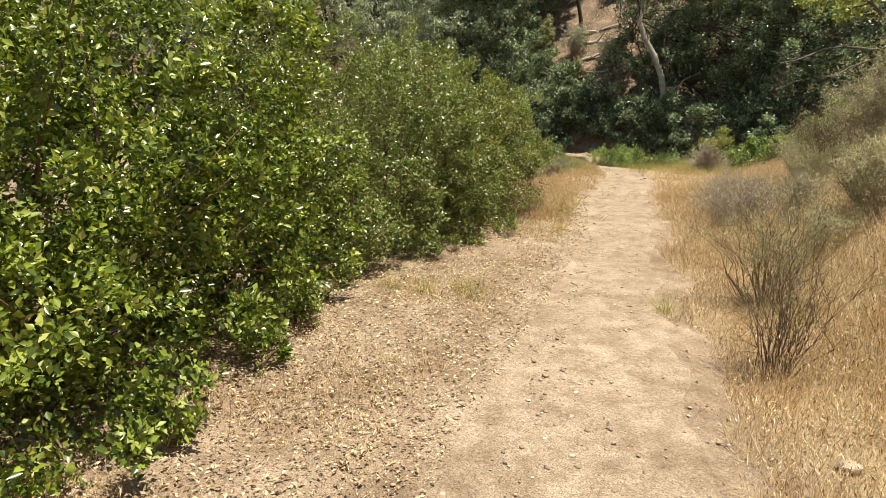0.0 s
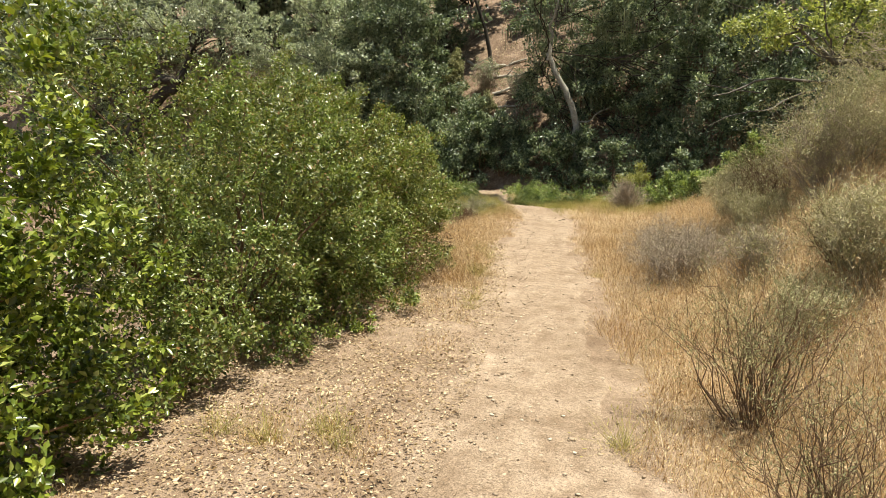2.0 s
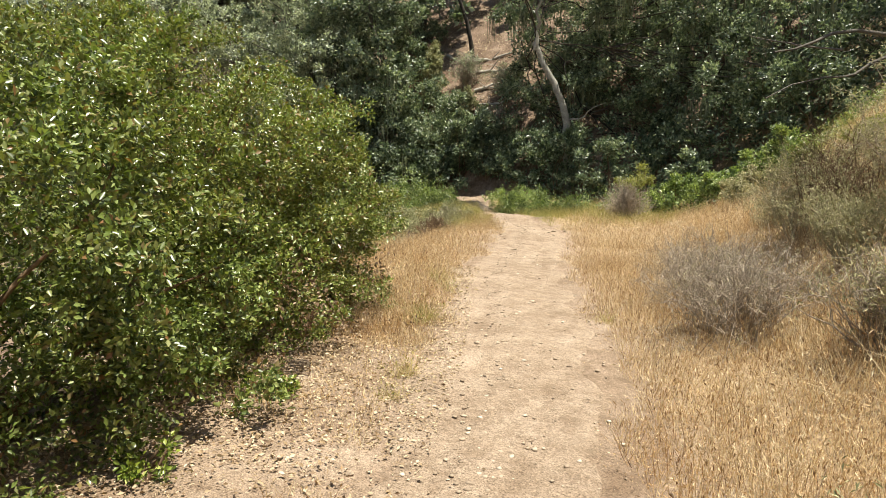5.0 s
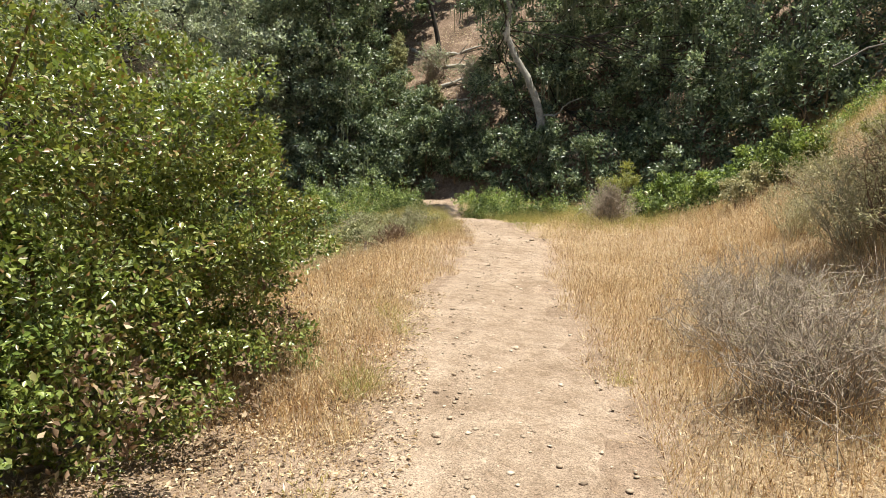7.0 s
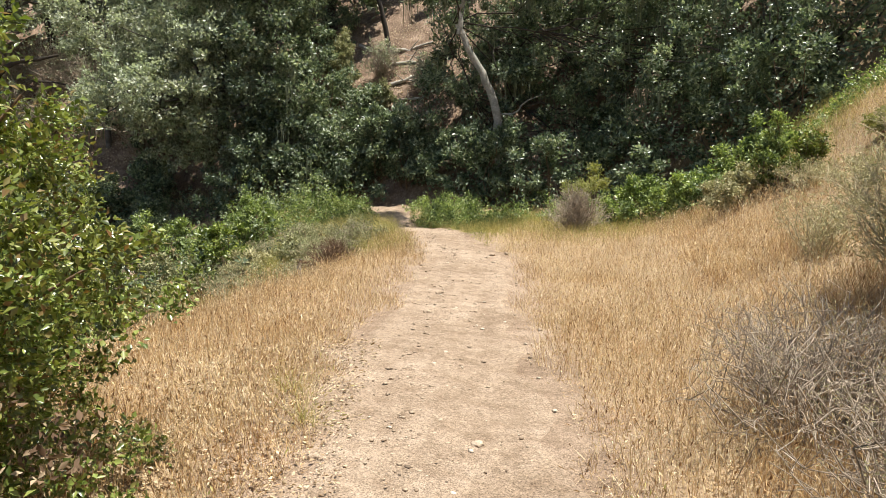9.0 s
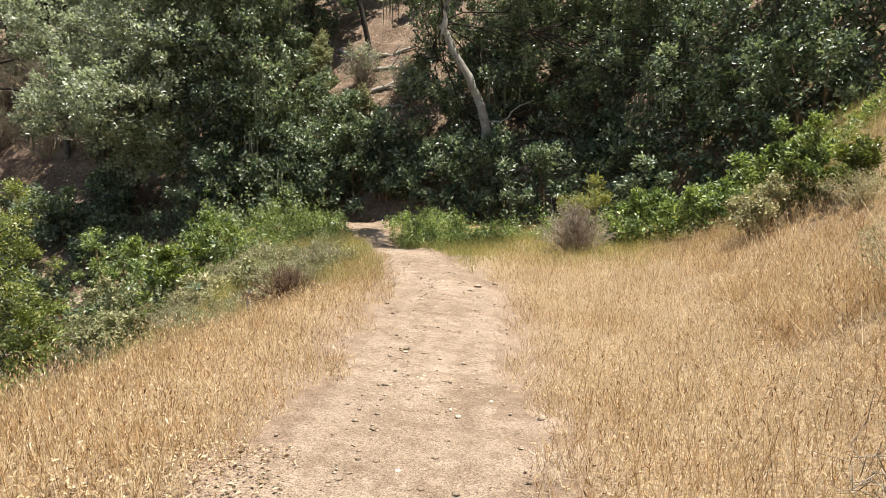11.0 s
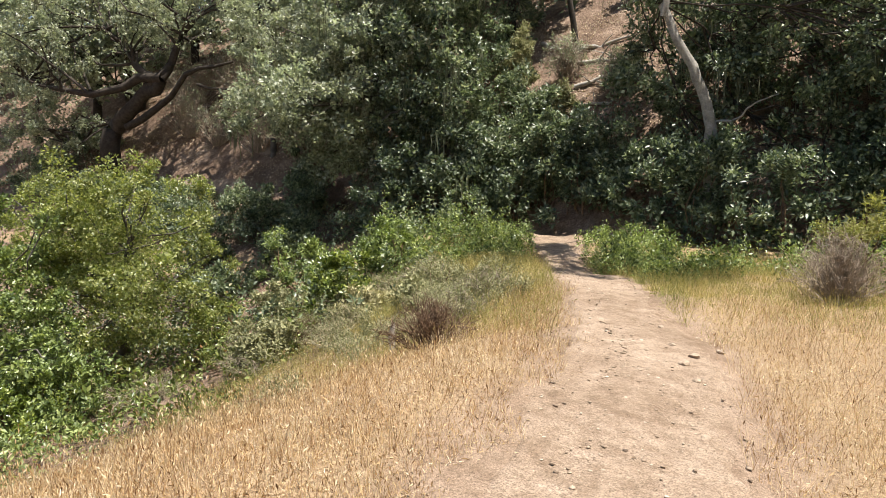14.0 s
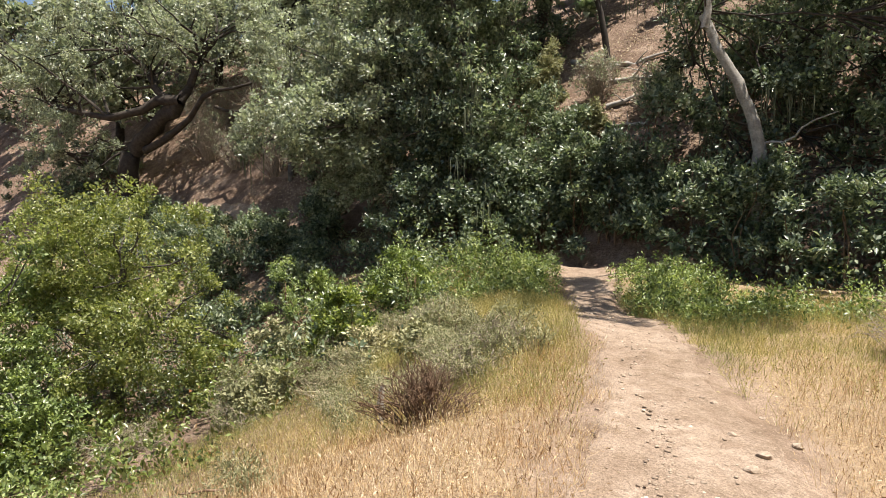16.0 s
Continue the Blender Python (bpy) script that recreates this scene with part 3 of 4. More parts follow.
# ---- wiry shrubs on the uphill side ----
twig_bush("broom_shrub", "wiry olive-brown broom shrub in dry grass", (2.68, 4.25), 0.4, 0.85, M_BROWNTWIG, 42, M_BROW, 700, upright=0.85, leaf_size=0.015, thin=0.003, side=5)
twig_bush("broom_shrub", "wiry olive broom shrub with bare side twigs", (2.65, 5.65), 0.6, 0.88, M_BROWNTWIG, 62, M_BROW, 1800, upright=0.85, leaf_size=0.016, thin=0.003, side=5)
twig_bush("dry_shrub", "low grey twiggy shrub, nearly leafless, in dry grass", (2.42, 9.9), 0.78, 0.78, M_TWIG, 230, M_SAGE, 700, thin=0.0035, upright=0.5, tangle=0.9)
twig_bush("dry_shrub", "low grey twiggy shrub with bleached branches, in dry grass", (2.36, 11.15), 0.85, 0.68, M_TWIG, 240, M_SAGE, 500, thin=0.0035, upright=0.45, tangle=0.9)
for x, y, r, h, twigs, leafy, n_leaf, lab in ((4.05, 10.5, 0.7, 1.2, M_TWIG, M_SAGE, 2400, "tall tangled grey-brown brush with sparse olive leaves"), (4.6, 11.0, 0.9, 1.35, M_OLIVETWIG, M_SAGE, 2800, "tall tangled grey-brown brush with sparse olive leaves"), (4.8, 9.2, 0.8, 0.95, M_OLIVETWIG, M_SAGE, 2600, "tall tangled olive brush"), (3.6, 7.15, 0.4, 0.75, M_OLIVETWIG, M_SAGE, 1100, "wiry olive brush"), (4.6, 7.3, 0.6, 0.9, M_OLIVETWIG, M_SAGE, 1700, "tangled grey-olive brush"), (5.6, 8.4, 0.9, 1.2, M_OLIVETWIG, M_BROW, 3000, "tangled olive brush"), (5.4, 10.2, 1.1, 1.7, M_TWIG, M_SAGE, 2600, "tangled grey-olive brush"), (3.1, 8.75, 0.45, 0.6, M_TWIG, M_SAGE, 700, "low grey twiggy brush"), (3.6, 11.7, 0.6, 1.0, M_BROWNTWIG, M_SAGE, 900, "brown twiggy brush")):
    twig_bush("bank_brush", lab + " on the bank", (x, y), r, h, twigs, 105, leafy, n_leaf, thin=0.004, upright=0.55, leaf_size=0.028, side=5, tangle=0.7, category="shrub", group="brush on the bank")
twig_bush("broom_shrub", "olive broom shrub on the grassy bank", (3.6, 7.7), 0.5, 0.6, M_BROWNTWIG, 80, M_SAGE, 1200, upright=0.8, leaf_size=0.025)
twig_bush("broom_shrub", "olive broom shrub on the grassy bank", (4.4, 6.6), 0.7, 0.9, M_OLIVETWIG, 110, M_SAGE, 1800, upright=0.7, leaf_size=0.028)
twig_bush("broom_shrub", "olive broom shrub on the grassy bank", (3.5, 12.6), 0.8, 0.9, M_OLIVETWIG, 150, M_SAGE, 2200, upright=0.7, leaf_size=0.028)
twig_bush("broom_shrub", "pale olive broom shrub beside the dry shrubs", (3.4, 10.6), 0.5, 0.6, M_OLIVETWIG, 70, M_SAGE, 1500, upright=0.8, leaf_size=0.026)

for x, y, r, h in ((5.7, 7.2, 0.8, 1.0), (3.2, 6.9, 0.35, 0.45), (4.0, 5.3, 0.5, 0.6), (5.0, 5.2, 0.7, 0.9), (3.4, 14.2, 0.5, 0.5), (4.4, 15.6, 0.6, 0.5), (4.6, 13.4, 0.6, 0.6), (5.6, 14.8, 0.7, 0.6), (5.4, 17.0, 0.6, 0.5), (4.5, 17.6, 0.5, 0.4), (6.6, 10.4, 0.8, 0.8), (6.4, 16.2, 0.7, 0.6)):
    twig_bush("broom_shrub", "pale olive broom shrub on the grassy bank", (x, y), r, h, M_OLIVETWIG, 50, M_SAGE, 600, upright=0.75, leaf_size=0.026, thin=0.0035, group="broom shrubs on the bank")

# ---- bank oak ----
tree("oak_tree", "small yellow-green oak leaning over the grassy bank", [(6.4, 13.4, 1.5), (6.1, 13.2, 2.4), (5.5, 13.0, 2.9)],
     [(3.75, 12.1, 3.45, 0.85, 0.7, 0.55), (4.7, 12.6, 3.5, 1.0, 0.9, 0.7), (5.8, 13.2, 3.8, 1.5, 1.4, 1.1), (6.8, 12.6, 3.6, 1.6, 1.5, 1.3)], M_WILLOW, 2200, 10, 0.055, 0.2, girth=0.13, clump=0.3,
     limbs=[((4.6, 12.4, 2.7), (2.75, 10.95, 2.38), 0.028), ((4.2, 12.0, 2.5), (2.75, 11.2, 2.0), 0.018), ((3.4, 11.4, 2.45), (2.6, 11.4, 2.6), 0.012)])

# ---- shrubs where the bank meets the wood ----
twig_bush("dry_shrub", "pale grey dead shrub ball in yellow grass", (1.5, 21.1), 0.6, 0.88, M_TWIG, 230, thin=0.005, upright=0.5)
bush("yellow_shrub", "yellow-green sprigs growing behind a dead shrub", (1.7, 21.5), [(1.7, 21.5, 0.85, 0.36, 0.3, 0.4)], M_YELLOW, 150, 12, 0.06, 0.2, 5, category="shrub", slim=0.3)
for x, y, r, h, m, w in ((3.6, 20.9, 0.8, 0.65, M_WEED, "fresh green"), (4.7, 20.9, 0.7, 0.8, M_WEED, "fresh green"), (2.7, 22.2, 0.9, 0.7, M_WEED, "fresh green")):
    z = float(height(x, y))
    bush("bank_shrub", w + " leafy shrub at the foot of the wood", (x, y), [(x, y, z + h * 0.5, r, r * 0.8, h * 0.75), (x + 0.3 * r, y, z + h * 0.9, r * 0.5, r * 0.5, h * 0.5)], m, 520, 10, 0.075, 0.22, 5, category="shrub", group="shrubs at the foot of the wood")

for x, y, r, h, m, w in ((3.75, 18.6, 0.42, 0.6, M_SAGE, "brownish olive leafy"), (4.35, 18.6, 0.22, 0.95, M_WEED, "tall fern-like green"), (4.7, 18.2, 0.3, 0.5, M_BROWNISH, "browning green"), (5.6, 17.6, 0.4, 0.35, M_YELLOW, "yellow-green leafy")):
    z = float(height(x, y))
    bush("bank_shrub", w + " shrub on the end of the grassy bank", (x, y), [(x, y, z + h * 0.45, r, r * 0.8, h * 0.6), (x + 0.2 * r, y, z + h * 0.85, r * 0.45, r * 0.45, h * 0.4)], m, 420, 10, 0.05, 0.18, 7, category="shrub", group="shrubs at the end of the bank", clump=0.13)

# ---- weeds along the edge of the wood ----
def weeds(name, label, spots, mat, tall, n, size):
    tips, ways = [], []
    for x, y, r in spots:
        p = np.column_stack([rng.normal(x, r * 0.5, n), rng.normal(y, r * 0.4, n)])
        ok = (p[:, 0] > path_right(p[:, 1]) + 0.1) | (p[:, 0] < path_left(p[:, 1]) - 0.1)
        p = p[ok]
        tips.append(np.column_stack([p, height(p[:, 0], p[:, 1]) + tall * (0.2 + 0.8 * rng.random(len(p))) * (0.12 + 1.2 * vnoise(p[:, 0] * 1.3, p[:, 1] * 1.3, 61) ** 2 + 1.7 * vnoise(p[:, 0] * 3.4, p[:, 1] * 3.4, 62) ** 3)]))
        ways.append(unit(rng.normal(size=(len(p), 3)) * 0.5 + [0, 0, 1.0]))
    v, f = shoots(np.concatenate(tips), np.concatenate(ways), 10, tall * 0.45, size, slim=0.5)
    tagged(new(name, mesh_of(name, v, f, mat)), label, "weeds", kind="stuff")


weeds("weeds", "knee-high fresh green weeds along the wood's edge", [(x, 23.6 + 0.6 * math.sin(x * 1.7) - 0.25 * max(0, x), 1.0) for x in np.arange(-1.4, 8, 0.8)], M_WEED, 0.5, 190, 0.062)
weeds("weeds", "low green weeds crowding the edges of the shaded path", [(float(path_right(y)) + 0.75, y, 0.7) for y in np.arange(22.6, 27.0, 0.5)] + [(float(path_right(y)) + 1.6, y, 0.8) for y in np.arange(23.2, 26.6, 0.6)] + [(float(path_left(y)) - 0.7, y, 0.7) for y in np.arange(23.4, 27.4, 0.6)], M_WEED, 0.4, 100, 0.06)
weeds("weeds", "knee-high fresh green weeds beside the shaded path", [(-4.4, 23.6, 0.8), (-5.0, 24.6, 0.9), (-5.8, 25.4, 1.0), (-4.9, 22.9, 0.7), (-6.5, 24.2, 0.9), (-7.4, 25.2, 1.0)], M_WEED, 0.75, 240, 0.065)

weeds("weeds", "tangle of green weeds and brambles in the gully", [(x, y, 1.2) for x in np.arange(-15.5, -6.4, 1.1) for y in (18.6, 20.6, 22.8, 25.0) if y < 24 or x > -10], M_DUSTY, 0.7, 50, 0.1)
weeds("weeds", "low green brush down the side of the gully", [(x, y, 1.0) for x, y in ((-6.6, 15.4), (-7.6, 16.2), (-8.8, 16.8), (-8.2, 17.8), (-9.8, 17.8), (-7.4, 14.6), (-9.6, 16.0))], M_WEED, 0.6, 70, 0.08)
weeds("weeds", "dense dark green brush filling the gully", [(x, y, 1.3) for x in np.arange(-18.5, -5.6, 1.2) for y in (22.0, 23.8, 25.6, 27.2) if x < -7.5 or y < 26], M_OAK, 0.8, 42, 0.11)
weeds("brambles", "dull olive brush along the foot of the far bank", [(x, 28.4, 1.0) for x in np.arange(-24, -8, 0.9)], M_SAGE, 0.5, 60, 0.08)

# ---- left slope ----
for x, y, r, h in ((-2.4, 19.4, 0.45, 0.35), (-3.1, 19.7, 0.5, 0.35), (-3.5, 18.5, 0.4, 0.25), (-3.6, 20.8, 0.5, 0.35), (-4.3, 21.6, 0.5, 0.4), (-2.7, 20.0, 0.5, 0.5), (-4.2, 19.6, 0.6, 0.4), (-3.4, 16.6, 0.4, 0.25)):
    z = float(height(x, y))
    bush("sage_shrub", "soft grey-olive sage shrub on the slope's brow", (x, y), [(x, y, z + h * 0.35, r, r * 0.9, h * 0.7)], M_BROW, 300, 9, 0.045, 0.2, 5, category="shrub", group="sage shrubs on the brow", slim=0.25, clump=0.16)
twig_bush("dead_shrub", "dark reddish-brown dead shrub on the slope's brow", (-2.3, 17.5), 0.45, 0.5, M_BROWNTWIG, 160, thin=0.006, upright=0.5)
for x, y, r, h, m, lab in ((-5.5, 21.6, 0.6, 0.4, M_SAGE, "grey-olive sage"), (-6.6, 22.4, 0.8, 1.0, M_BRIGHT, "bright green leafy shrub"), (-7.6, 22.0, 0.9, 0.9, M_BROW, "grey-green sage"), (-8.0, 23.6, 1.0, 1.2, M_WEED, "fresh green leafy shrub"), (-9.6, 24.6, 1.2, 1.3, M_WEED, "fresh green leafy shrub"), (-6.4, 24.0, 0.9, 1.1, M_WEED, "fresh green leafy shrub"), (-9.3, 21.6, 0.9, 0.9, M_WILLOW, "yellow-green leafy shrub"), (-4.0, 20.6, 0.5, 0.35, M_BROW, "grey-olive sage"), (-9.6, 18.6, 0.8, 0.9, M_WEED, "fresh green leafy shrub"), (-7.0, 20.6, 0.7, 0.6, M_BROW, "grey-green sage"), (-10.2, 17.9, 0.7, 0.7, M_BRIGHT, "bright green leafy shrub"), (-11.4, 18.9, 0.7, 0.7, M_WEED, "fresh green leafy shrub"), (-10.5, 18.6, 0.7, 0.7, M_BRIGHT, "bright green leafy shrub")):
    z = float(height(x, y))
    bush("slope_shrub", lab + " on the slope above the gully", (x, y), [(x, y, z + h * 0.45, r, r * 0.9, h * 0.75), (x - 0.4 * r, y + 0.2, z + h * 0.7, r * 0.6, r * 0.6, h * 0.6)], m, 470, 9, 0.072, 0.22, 5, category="shrub", group="shrubs on the slope")
tree("willow_tree", "broad yellow-green leafy tree growing out of the gully", [(-11.6, 21.2, -3), (-11.5, 21.2, -2.2), (-11.4, 21.3, -1.4)],
     [(-11.4, 21.2, 0.3, 1.8, 1.4, 1.6), (-9.9, 21.0, -0.8, 1.2, 1.1, 1.2), (-12.9, 21.4, -0.3, 1.5, 1.4, 1.3), (-10.8, 20.4, -1.5, 1.3, 1.0, 1.1), (-14.0, 21.3, 0.1, 1.3, 1.2, 1.3), (-12.2, 20.6, -0.6, 1.4, 1.0, 1.2)], M_WILLOW, 5400, 8, 0.068, 0.24, girth=0.14, low=-0.9, clump=0.32)
tree("willow_tree", "darker green leafy tree low in the gully", [(-12.6, 19.0, -3), (-12.5, 19.0, -2.4), (-12.4, 19.1, -1.9)],
     [(-12.4, 19.2, -1.2, 1.5, 1.2, 1.3), (-14.2, 19.2, -0.8, 1.6, 1.4, 1.6), (-11.2, 18.8, -2.0, 1.1, 0.9, 0.9)], M_WEED, 2700, 10, 0.075, 0.26, girth=0.12, low=-0.9, clump=0.32)
for x, y, r, h, m, lf in ((-8.0, 21.3, 0.9, 0.6, M_TWIG, M_BROW), (-7.1, 20.2, 0.8, 0.4, M_TWIG, M_BROW), (-8.9, 19.6, 0.9, 0.45, M_TWIG, M_BROW), (-4.6, 22.0, 0.6, 0.45, M_TWIG, M_BROW), (-5.8, 21.3, 0.6, 0.5, M_OLIVETWIG, M_BROW), (-2.55, 18.8, 0.5, 0.4, M_TWIG, M_BROW), (-6.6, 21.2, 0.5, 0.5, M_BROWNTWIG, M_BROW), (-3.3, 18.9, 0.5, 0.35, M_OLIVETWIG, M_BROW), (-6.8, 22.6, 0.7, 0.6, M_TWIG, M_BROW), (-5.7, 22.5, 0.6, 0.5, M_OLIVETWIG, M_BROW), (-2.5, 19.5, 0.5, 0.45, M_TWIG, M_BROW), (-5.6, 20.4, 0.6, 0.4, M_OLIVETWIG, M_BROW), (-4.2, 21.2, 0.55, 0.45, M_TWIG, M_BROW), (-3.5, 20.2, 0.5, 0.4, M_OLIVETWIG, M_BROW), (-4.4, 19.2, 0.5, 0.3, M_OLIVETWIG, M_BROW)):
    twig_bush("sage_shrub", "low grey-green twiggy sage on the dry slope", (x, y), r, h, m, 85, lf, 750, thin=0.006, upright=0.5, leaf_size=0.035, tangle=0.7, group="twiggy sage on the slope")
def stump(x, y, h, r):
    z = float(height(x, y))
    root = tagged(new("stump"), "pale weathered dead stump on the grassy slope", "stump")
    root.location = (x, y, z)
    v, f = tube([(0, 0, -0.05), (0.01, 0, h * 0.3), (-0.01, 0.01, h * 0.7), (0.02, 0, h)], [r * 1.3, r, r * 0.9, r * 0.5], 9)
    part("stub", mesh_of("stub", v, f, M_DEADWOOD, True), root)


stump(-3.05, 18.0, 0.5, 0.04)


def ledge_path():
    xs = np.linspace(-21.5, -16.4, 120)
    yc = 29.95 + 0.12 * np.sin(xs * 0.9)
    rows = [np.column_stack([xs, yc + o, height(xs, yc + o) + 0.05 + 0.02 * vnoise(xs * 4, yc + o * 9, 51)]) for o in (-0.22, -0.11, 0, 0.11, 0.22)]
    v = np.stack(rows, 1).reshape(-1, 3)
    i, j = np.meshgrid(np.arange(119), np.arange(4), indexing="ij")
    a = (i * 5 + j).ravel()
    tagged(new("path", mesh_of("path", v, np.stack([a, a + 1, a + 6, a + 5], 1), M_PATH, True)), "pale dirt path along the far bank", "path", kind="structure")


ledge_path()

# ---- the oak wood across the path ----
# The masses at z 7.9 and 8.6 are unseen, placed to shade the path.
tree("oak_tree", "dark oak with a leaning forked grey trunk and lichen", [(-0.5, 27.5, 0.3), (-0.55, 27.5, 2.3), (-0.8, 27.5, 3.4), (-1.35, 27.5, 4.4), (-1.8, 27.6, 5.3)],
     # Crown limbs get a darker bark than the trunk, so they stand out less.
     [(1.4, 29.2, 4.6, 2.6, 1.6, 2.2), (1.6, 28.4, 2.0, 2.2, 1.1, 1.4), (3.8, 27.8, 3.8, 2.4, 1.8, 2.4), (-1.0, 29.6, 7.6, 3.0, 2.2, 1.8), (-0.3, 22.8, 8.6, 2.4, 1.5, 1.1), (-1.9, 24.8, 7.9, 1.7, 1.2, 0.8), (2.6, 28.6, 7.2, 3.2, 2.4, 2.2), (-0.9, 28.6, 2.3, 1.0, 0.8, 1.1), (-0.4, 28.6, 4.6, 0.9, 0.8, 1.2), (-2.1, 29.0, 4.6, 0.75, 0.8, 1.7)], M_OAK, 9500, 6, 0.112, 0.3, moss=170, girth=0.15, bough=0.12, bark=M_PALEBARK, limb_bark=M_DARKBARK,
     limbs=[((-0.6, 27.5, 2.7), (0.7, 27.0, 3.2), 0.035), ((-1.7, 27.5, 5.0), (-1.4, 27.5, 7.4), 0.09)], group="oaks across the path")
tree("oak_tree", "dark oak with lichen at the edge of the wood", [(6.0, 27.0, 0.5), (6.0, 27.0, 2.4), (6.4, 26.8, 3.6)],
     [(6.4, 26.4, 4.2, 2.8, 2.2, 2.4), (8.8, 25.6, 4.4, 2.8, 2.4, 2.6), (6.8, 25.8, 2.2, 2.6, 1.5, 1.5), (11.5, 24.6, 4.6, 3.0, 2.4, 3.0), (7.5, 27.0, 7.8, 3.6, 2.6, 2.4)], M_OAK, 7500, 6, 0.115, 0.3, moss=70, group="oaks across the path")
tree("oak_tree", "tall dark oak beside the shaded path", [(-7.5, 28.8, 0.5), (-7.4, 28.8, 2.8), (-7.5, 28.6, 4.4)],
     [(-7.9, 28.4, 3.6, 1.6, 1.6, 2.2), (-8.3, 28.8, 6.8, 1.9, 2.0, 2.2), (-7.4, 28.2, 2.0, 1.4, 1.3, 1.4), (-6.2, 28.4, 1.6, 0.9, 1.0, 1.0)], M_OAK, 6600, 6, 0.112, 0.3, moss=40, group="oaks across the path")
tree("oak_tree", "pale dusty-leaved oak beside the gully", [(-10.0, 29.2, 0.5), (-10.0, 29.2, 2.4), (-10.1, 29.0, 3.6)],
     [(-9.6, 28.4, 4.2, 2.2, 1.8, 2.2), (-10.4, 28.2, 2.4, 1.7, 1.4, 1.6), (-11.2, 28.8, 5.2, 1.9, 1.7, 1.7), (-9.2, 28.0, 1.6, 1.3, 1.1, 1.2), (-10.6, 29.5, 7.6, 2.4, 2.0, 1.8), (-12.2, 26.9, 3.5, 1.5, 1.2, 1.2), (-10.6, 26.6, 3.2, 1.3, 1.1, 1.3)], M_OAKPALE, 7800, 6, 0.112, 0.3, moss=25, group="oaks across the path")
tree("oak_tree", "old oak with thick leaning grey trunk on the far bank", [(-23.4, 30.0, 1.5), (-23.2, 30.0, 2.8), (-22.2, 30.0, 3.6), (-20.6, 30.2, 4.8)],
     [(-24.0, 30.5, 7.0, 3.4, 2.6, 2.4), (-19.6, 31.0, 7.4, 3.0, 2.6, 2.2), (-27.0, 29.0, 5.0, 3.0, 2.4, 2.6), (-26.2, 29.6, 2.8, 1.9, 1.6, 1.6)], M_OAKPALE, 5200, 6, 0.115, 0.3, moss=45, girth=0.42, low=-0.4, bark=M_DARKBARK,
     limbs=[((-22.3, 30.0, 3.0), (-17.5, 30.8, 5.4), 0.16), ((-19.0, 30.5, 4.6), (-15.8, 30.2, 4.0), 0.06)], group="oaks across the path")
tree("oak_tree", "slender half-bare oak on the far bank", [(-15.8, 31.0, 1.5), (-15.8, 31.0, 3.4), (-15.9, 31.0, 4.6)],
     [(-15.6, 31.0, 6.4, 2.2, 2.0, 1.8), (-13.4, 31.2, 6.0, 2.0, 1.8, 1.8), (-14.6, 30.4, 4.2, 1.6, 1.2, 0.9)], M_OAKPALE, 2200, 8, 0.11, 0.32, girth=0.12, group="oaks across the path")
def hill_oak(x, y, s, mat, label):
    z = float(height(x, y))
    return tree("oak_tree", label, [(x, y, z), (x + 0.3, y, z + 1.8 * s), (x + 0.1, y - 0.3, z + 2.6 * s)],
                [(x, y, z + 3.4 * s, 3.0 * s, 2.6 * s, 2.0 * s), (x + 2.0 * s, y, z + 4.6 * s, 2.2 * s, 2.0 * s, 1.9 * s), (x - 2.0 * s, y, z + 4.2 * s, 2.2 * s, 2.0 * s, 1.9 * s), (x + 0.4, y - 1.2 * s, z + 2.0 * s, 2.2 * s, 1.6 * s, 1.4 * s)],
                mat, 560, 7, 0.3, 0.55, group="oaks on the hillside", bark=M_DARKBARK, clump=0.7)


for x, y, r, h in ((-14.2, 30.6, 1.3, 1.7), (-16.6, 31.2, 1.5, 1.9), (-19.0, 31.6, 1.4, 1.5), (-12.6, 30.6, 1.2, 1.6), (-21.0, 32.0, 1.5, 1.8), (-17.8, 33.0, 1.6, 2.0), (-20.0, 33.6, 1.6, 2.2), (-22.4, 33.4, 1.6, 2.2), (-3.4, 31.2, 0.7, 1.2), (-5.2, 32.0, 0.8, 1.3)):
    twig_bush("bare_thicket", "tangle of bare grey-brown branches on the far bank", (x, y), r, h, M_TWIG, 90, M_OAKPALE, 260, thin=0.011, upright=0.7, leaf_size=0.09, category="thicket", group="bare thickets on the far bank")
MASTERS = [hill_oak(-9.5, 39.0, 1.2, M_OAK, "dark oak high on the wooded hillside"), hill_oak(-13.5, 35.5, 1.1, M_OAKPALE, "dusty oak high on the wooded hillside"), hill_oak(4.5, 33.5, 1.2, M_OAK, "dark oak high on the wooded hillside")]
WOOD = [(-15.6, 36.2), (-22.0, 36.2), (-27.5, 32.4), (-19.0, 37.6), (-25.5, 36.6), (-12.4, 33.8), (-8.2, 35.0), (-4.2, 38.5), (-20, 36), (10, 31), (-27, 34), (16, 27), (-1.0, 41), (-34, 34), (-38, 37), (17, 19), (-15, 41), (-23, 42), (7, 38), (14, 35), (-31, 39), (-39, 33), (23, 30), (-32, 18), (-5, 48)]
for i, (x, y) in enumerate(WOOD):
    s = 0.85 + 0.3 * rng.random()
    copy_thing(MASTERS[1 if x < -11 and i % 3 else i % 2 * 2], Matrix.LocRotScale((x, y, float(height(x, y))), Euler((0, 0, rng.random() * 6.28)), None))
